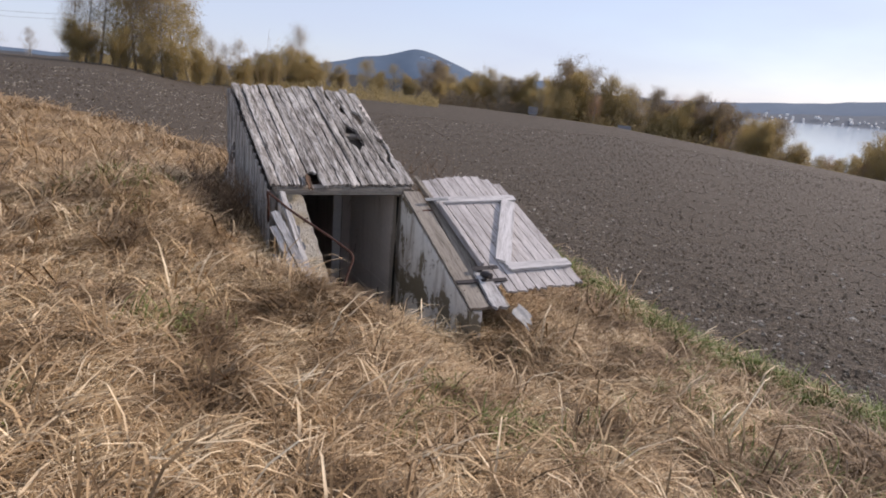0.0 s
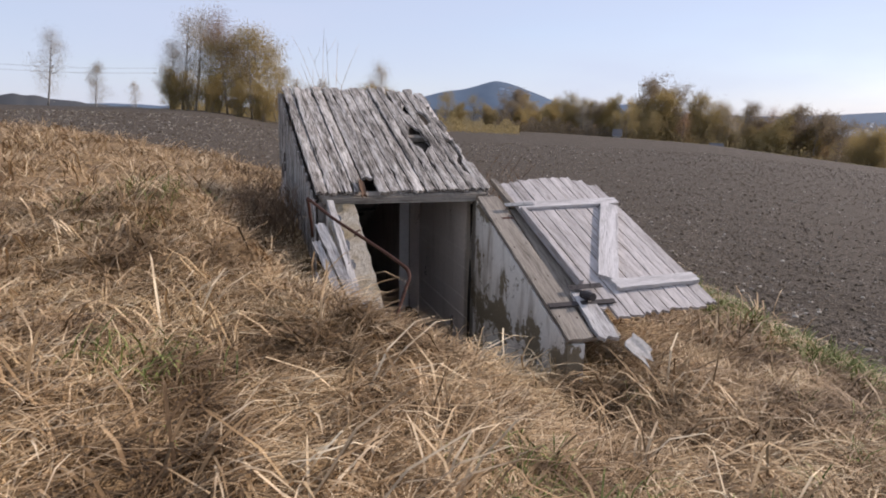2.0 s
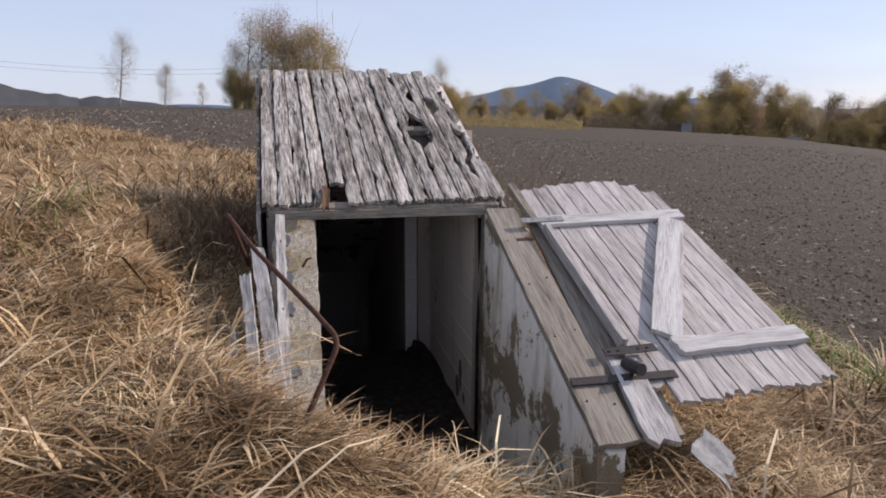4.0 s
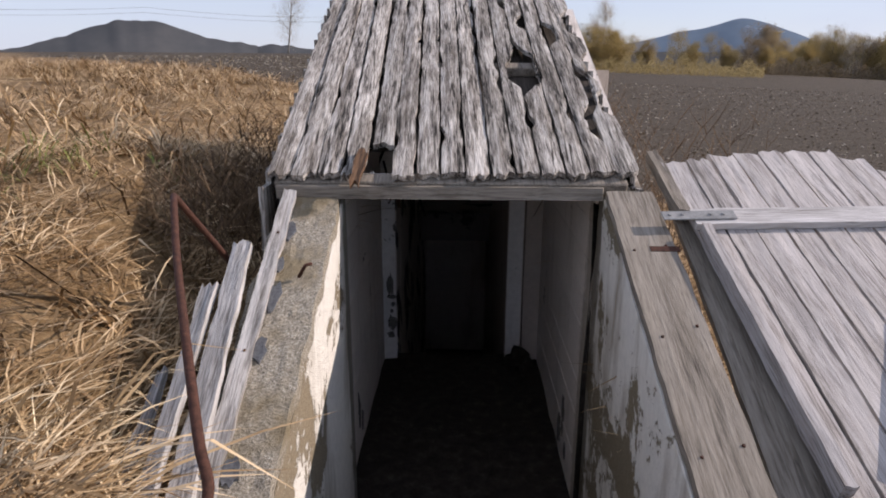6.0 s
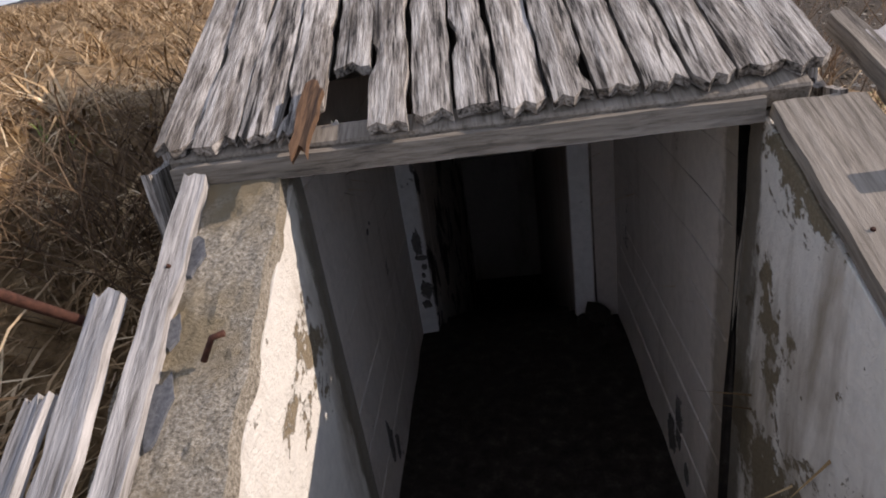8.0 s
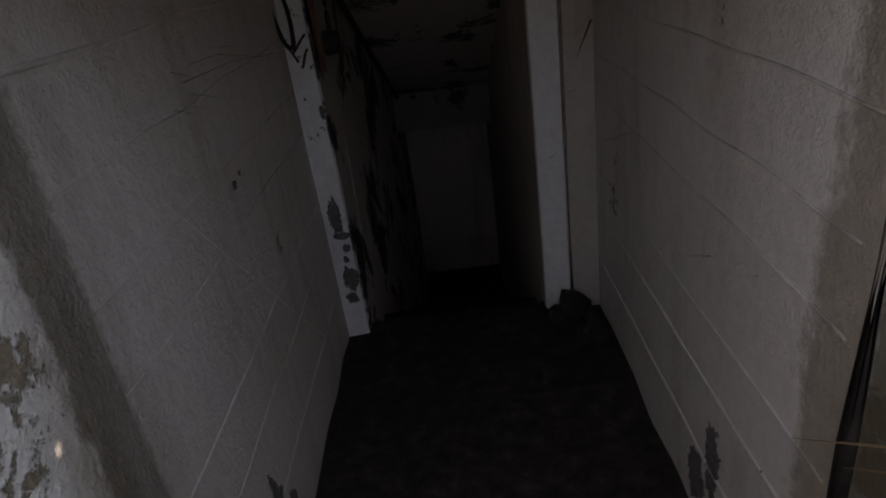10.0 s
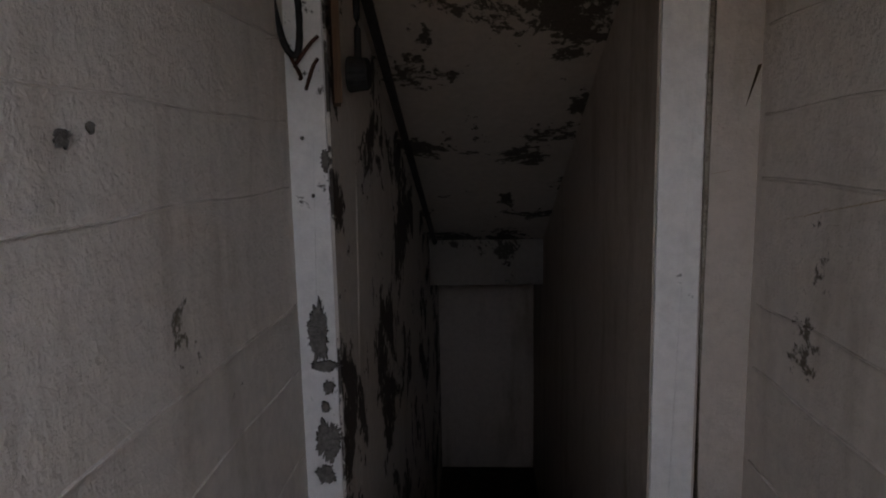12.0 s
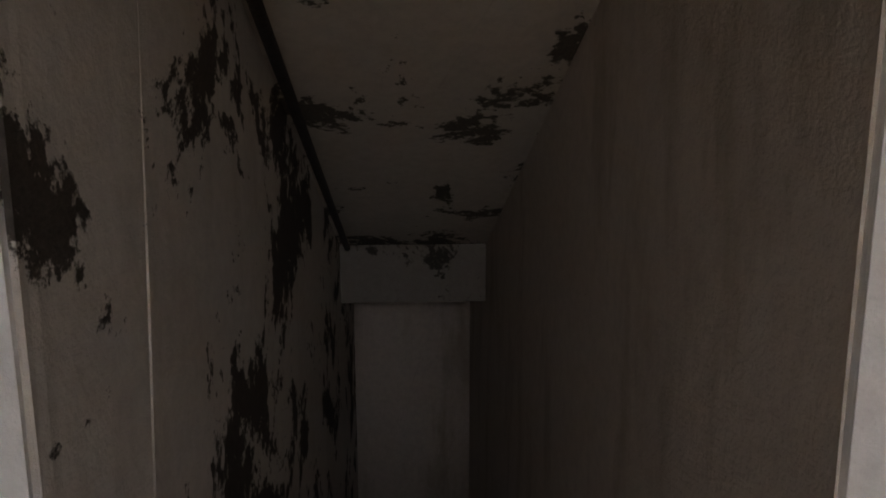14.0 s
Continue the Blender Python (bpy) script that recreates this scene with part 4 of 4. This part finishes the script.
# ------------------------------------------------------------- far hills, woods and lake
def ridge(name, dist, az0, az1, crest, base, material, label, depth=1.25, step=0.25):
    verts, faces = [], []
    azs = np.arange(az0, az1 + 1e-6, step)
    for az in azs:
        s, c = math.sin(radians(az)), math.cos(radians(az))
        h = dist * math.tan(radians(crest(az))) + 1.9
        verts += [(s * dist * 0.9, c * dist * 0.9, base), (s * dist, c * dist, h), (s * dist * depth, c * dist * depth, base)]
    for i in range(len(azs) - 1):
        for k in (0, 1):
            faces.append((3 * i + k, 3 * i + 3 + k, 3 * i + 4 + k, 3 * i + 1 + k))
    return raw(name, verts, faces, material, None, label, "structure", True)


def bell(a, m, s):
    return math.exp(-((a - m) / s) ** 2)


def wav(a, k, s=1.0):
    return s * noise.noise(Vector((a * k, 3.7, 0.5)))


ridge("backdrop_hill", 5000, -60, 100, lambda a: 0.35 + 2.1 * bell(a, 22.8, 4.4) + 1.15 * bell(a, 17, 4.2) + 0.8 * bell(a, 33, 3.5) + 0.35 * bell(a, 21.9, 1.2) + 1.5 * bell(a, 66, 13) + wav(a, 0.5, 0.15), -60, HILL, "hazy blue wooded hill far beyond the field")
ridge("backdrop_shore", 3300, 40, 100, lambda a: -0.35 + 1.2 * bell(a, 68, 14) + wav(a, 0.9, 0.12), -60, SHORE, "hazy slate-blue wooded far shore of the lake")
ridge("backdrop_woods", 420, -55, -17, lambda a: 0.25 + 2.4 * bell(a, -26, 5.5) + 0.5 * bell(a, -17, 4) + wav(a, 1.2, 0.15), -10, WOODS, "dark wooded rise behind the field", 1.2, 0.1)
ridge("backdrop_low_woods", 430, -20, 16, lambda a: 0.15 + 0.75 * bell(a, -15.5, 4) + wav(a, 1.2, 0.12), -10, WOODS, "low dark wood behind the field", 1.2, 0.1)
for k, (az, el, w) in enumerate(((23.3, 2.15, 0.5), (24.6, 1.9, 0.35), (22.4, 2.3, 0.25))):
    d = 4780
    p = Vector((d * math.sin(radians(az)), d * math.cos(radians(az)), d * math.tan(radians(el)) + 2))
    side = Vector((math.cos(radians(az)), -math.sin(radians(az)), 0)) * d * math.tan(radians(w))
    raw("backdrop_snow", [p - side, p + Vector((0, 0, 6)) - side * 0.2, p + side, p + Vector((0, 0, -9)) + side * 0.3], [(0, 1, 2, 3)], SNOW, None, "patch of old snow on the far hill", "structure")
ridge("backdrop_far_bank", 640, 10, 52, lambda a: 0.45 - 1.9 * max(0.0, (a - 40) / 12) + wav(a, 1.5, 0.15), -40, WOODS, "dark wooded bank beyond the scrub", 1.2, 0.1)
raw("water", [(300, -3000, -27), (7000, -3000, -27), (7000, 7000, -27), (300, 7000, -27)], [(0, 1, 2, 3)], WATER, None, "pale lake below the fields", "structure")


def house(az, dist, w, h):
    x, y, z = bearing(az, dist)
    ob = empty("house", pose(x, y, z + 0.1, 0, 0, -az), "small white house among the trees", "house", "houses among the trees")
    part("wall", block(-w / 2, w / 2, -2, 2, 0, h), HOUSE_WHITE, ob)
    part("roof", prism([(-2.3, h), (2.3, h), (0, h + 1.4)], -w / 2 - 0.2, w / 2 + 0.2, "x"), FELT, ob)
    for k in (-1, 1):
        part("window", block(k * w / 4 - 0.4, k * w / 4 + 0.4, -2.03, -1.99, h * 0.35, h * 0.75), BLACK, ob)


house(32.2, 137, 1.5, 0.9)
house(40.0, 137, 2.2, 0.6)


def far_town():
    """Specks of pale houses on the far shore of the lake."""
    rnd = random.Random(77)
    verts, faces = [], []
    for _ in range(70):
        az, d = radians(rnd.uniform(50, 66)), rnd.uniform(3095, 3210)
        x, y, z = d * math.sin(az), d * math.cos(az), -60 + (d - 2970) / 330 * 80
        w, h = rnd.uniform(3, 6), rnd.uniform(2.5, 5)
        i = len(verts)
        verts += [(x + a * w, y + b * w, z + c) for c in (-3, h) for a, b in ((-1, -0.5), (1, -0.5), (1, 0.5), (-1, 0.5))]
        verts += [(x - w, y, z + h * 1.6), (x + w, y, z + h * 1.6)]
        faces += [(i, i + 1, i + 5, i + 4), (i + 1, i + 2, i + 6, i + 5), (i + 2, i + 3, i + 7, i + 6), (i + 3, i, i + 4, i + 7), (i + 4, i + 5, i + 9, i + 8), (i + 6, i + 7, i + 8, i + 9), (i + 5, i + 6, i + 9), (i + 7, i + 4, i + 8)]
    return tagged(raw("far_town", verts, faces, HOUSE_WHITE, None, "scattered pale houses on the far lake shore", "stuff"), category="houses")


far_town()

# ------------------------------------------------------------- soil clods
def clods():
    rnd = random.Random(21)
    verts, faces = [], []
    base = [(1, 0, 0), (-1, 0, 0), (0, 1, 0), (0, -1, 0), (0, 0, 1), (0, 0, -1)]
    tri = [(0, 2, 4), (2, 1, 4), (1, 3, 4), (3, 0, 4), (2, 0, 5), (1, 2, 5), (3, 1, 5), (0, 3, 5)]
    made = 0
    while made < 60000:
        d = 3.0 + 55 * rnd.random() ** 2.0
        az = radians(rnd.uniform(-50, 130))
        x, y = -0.5 + d * math.sin(az), -3 + d * math.cos(az)
        if x < field_edge(y) + 0.05 + 0.5 * rnd.random() ** 3 or (abs(x) < 1.2 and y < 5):
            continue
        z = ground_z(x, y)
        s = rnd.choice((0.4, 0.5, 0.7, 0.9, 1.5)) * rnd.uniform(0.010, 0.022) * (1 + d / 30)
        i = len(verts)
        for bx, by, bz in base:
            k = s * rnd.uniform(0.6, 1.3)
            verts.append((x + bx * k + rnd.uniform(-0.3, 0.3) * s, y + by * k + rnd.uniform(-0.3, 0.3) * s, z + 0.25 * s + bz * k * 0.6))
        faces += [(i + a, i + b, i + c) for a, b, c in tri]
        made += 1
    return tagged(raw("soil_clods", verts, faces, CLOD, None, "grey-brown clods and stones on the ploughed field", "stuff"), category="soil")


clods()


# ------------------------------------------------------------- grass
def blocked(x, y, margin=0.0):
    return (-0.88 - margin < x < 0.80 + margin and -1.72 < y < 2.6) or x > field_edge(y) - 0.05


def blades(name, spots, per, length, width, lift, material, label, seed, lie=0.75):
    """Tufts of bent blades: each tuft has its own lean."""
    rnd = random.Random(seed)
    verts, faces = [], []
    for x, y in spots:
        lean = rnd.uniform(0, 2 * math.pi)
        tall = rnd.uniform(0.6, 1.35)
        for _ in range(per):
            a = lean + rnd.gauss(0, 0.9)
            bx, by = x + rnd.gauss(0, 0.055), y + rnd.gauss(0, 0.055)
            if blocked(bx, by):
                continue
            bz = ground_z(bx, by) - 0.01
            L = length * tall * rnd.uniform(0.5, 1.4)
            up = lift * rnd.uniform(0.2, 1.5)
            dx, dy = math.cos(a), math.sin(a)
            wx, wy = -dy * width * rnd.uniform(0.6, 1.3), dx * width
            droop = rnd.uniform(0.2, 1.0) * lie
            h1, h2, h3 = up * L * 0.55, up * L * (0.9 - 0.3 * droop), up * L * (1.0 - 0.9 * droop)
            r1, r2, r3 = L * 0.3, L * 0.62, L * 0.95
            k = rnd.uniform(-0.2, 0.2) * L
            i = len(verts)
            verts += [(bx - wx, by - wy, bz), (bx + wx, by + wy, bz),
                      (bx + dx * r1 - wx, by + dy * r1 - wy, bz + h1), (bx + dx * r1 + wx, by + dy * r1 + wy, bz + h1 + 0.002),
                      (bx + dx * r2 - dy * k * 0.5 - wx * 0.8, by + dy * r2 + dx * k * 0.5 - wy * 0.8, bz + h2), (bx + dx * r2 - dy * k * 0.5 + wx * 0.8, by + dy * r2 + dx * k * 0.5 + wy * 0.8, bz + h2),
                      (bx + dx * r3 - dy * k, by + dy * r3 + dx * k, bz + h3 + 0.012)]
            faces += [(i, i + 1, i + 3, i + 2), (i + 2, i + 3, i + 5, i + 4), (i + 4, i + 5, i + 6)]
    return tagged(raw(name, verts, faces, material, None, label, "stuff"), category="grass")


rnd = random.Random(31)
near, mid, far = [], [], []
while len(near) < 6400:
    x, y = rnd.uniform(-4.5, 3.8), rnd.uniform(-6.6, 2.5)
    if rnd.random() < math.exp(-((x + 0.4) / 3.4) ** 2 - ((y + 2.6) / 3.2) ** 2) + 0.12 and not blocked(x, y):
        near.append((x, y))
while len(mid) < 3200:
    x, y = rnd.uniform(-16, 5), rnd.uniform(-8, 19)
    if not blocked(x, y):
        mid.append((x, y))
lip = [(rnd.uniform(-0.85, 0.8), rnd.uniform(-2.15, -1.80)) for _ in range(200)]
blades("dry_grass", near + lip, 19, 0.23, 0.0026, 0.34, STRAW, "matted straw-coloured dead grass on the slope", 41)
blades("dry_grass_far", mid, 14, 0.42, 0.006, 0.45, STRAW, "straw-coloured dead grass further up the slope", 42)
# fresh green tufts and the green strip along the field
green = []
for cx, cy, r, n in ((0.05, -3.55, 0.28, 34), (-0.35, -3.35, 0.2, 16), (1.6, -4.6, 0.5, 46), (-1.9, -2.6, 0.2, 16), (-2.3, 0.6, 0.4, 22), (2.3, -3.4, 0.5, 30), (-2.9, -3.9, 0.2, 12)):
    green += [(rnd.gauss(cx, r), rnd.gauss(cy, r)) for _ in range(n)]
for _ in range(1000):
    y = rnd.uniform(-6, 4.0)
    green.append((field_edge(y) - 0.12 - abs(rnd.gauss(0, 0.22)), y))
blades("green_grass", green, 12, 0.13, 0.0035, 0.9, GREEN, "fresh green grass along the field edge and in tufts", 43, 0.5)


def stalks(name, spots, height, material, label, seed, bend=0.25, branch=3):
    rnd = random.Random(seed)
    bm = bmesh.new()
    for x, y in spots:
        h = height * rnd.uniform(0.5, 1.2)
        a = rnd.uniform(0, 6.28)
        z = ground_z(x, y) - 0.03
        pts = [Vector((x + math.cos(a) * bend * h * f * f, y + math.sin(a) * bend * h * f * f, z + h * f * (1 - 0.2 * bend * f))) for f in (0, 0.3, 0.6, 0.85, 1.0)]
        lines = [(pts, 0.0028)]
        for _ in range(branch):
            f = rnd.randrange(1, 4)
            b = rnd.uniform(0, 6.28)
            lines.append(([pts[f], pts[f] + Vector((math.cos(b) * 0.06, math.sin(b) * 0.06, 0.07)) * rnd.uniform(0.6, 1.8), pts[f] + Vector((math.cos(b) * 0.12, math.sin(b) * 0.12, 0.17)) * rnd.uniform(0.5, 1.5)], 0.0022))
        for line, r in lines:
            t = tube(line, r, 4, 0.4)
            me = bpy.data.meshes.new("tmp")
            t.to_mesh(me)
            t.free()
            bm.from_mesh(me)
            bpy.data.meshes.remove(me)
    ob = part(name, bm, material, None, label, kind="stuff")
    return tagged(ob, category="weeds")


stalks("dead_weeds", [(rnd.gauss(-1.22, 0.15), rnd.uniform(0.12, 1.9)) for _ in range(170)], 0.55, WEED, "tangle of dead brown weeds against the boarded side", 51, 0.7, 4)
stalks("field_weeds", [(rnd.uniform(0.95, 2.0), rnd.uniform(1.0, 3.2)) for _ in range(80)], 1.25, WEED, "thin brown weeds behind the hatch", 52, 0.3, 5)
stalks("tall_reeds", [(rnd.uniform(-0.95, -0.25), rnd.uniform(2.75, 3.3)) for _ in range(34)], 1.35, STRAW, "tall dry reeds behind the roof", 53, 0.25, 1)
stalks("slope_stalks", [(x, y) for x, y in [(rnd.uniform(-3.4, 2.6), rnd.uniform(-5.6, 0.5)) for _ in range(110)] if not blocked(x, y, 0.25) and abs(x + 0.9 + 0.25 * y) > 0.6 and abs(x) > 0.5], 0.34, STRAW,
       "thin dry stalks sticking out of the grass", 55, 1.1, 0)

wire = empty("power_line", None, "thin overhead power line behind the field", "power line")
for k in (0, 1):
    pts = []
    for i in range(25):
        az = -48 + 45 * i / 24
        sag = 1.2 * math.sin(math.pi * (i % 12) / 12)
        pts.append((140 * math.sin(radians(az)), 140 * math.cos(radians(az)), 10.6 - 0.9 * k - sag))
    part("wire", tube(pts, 0.018, 4), DARK_IRON, wire)
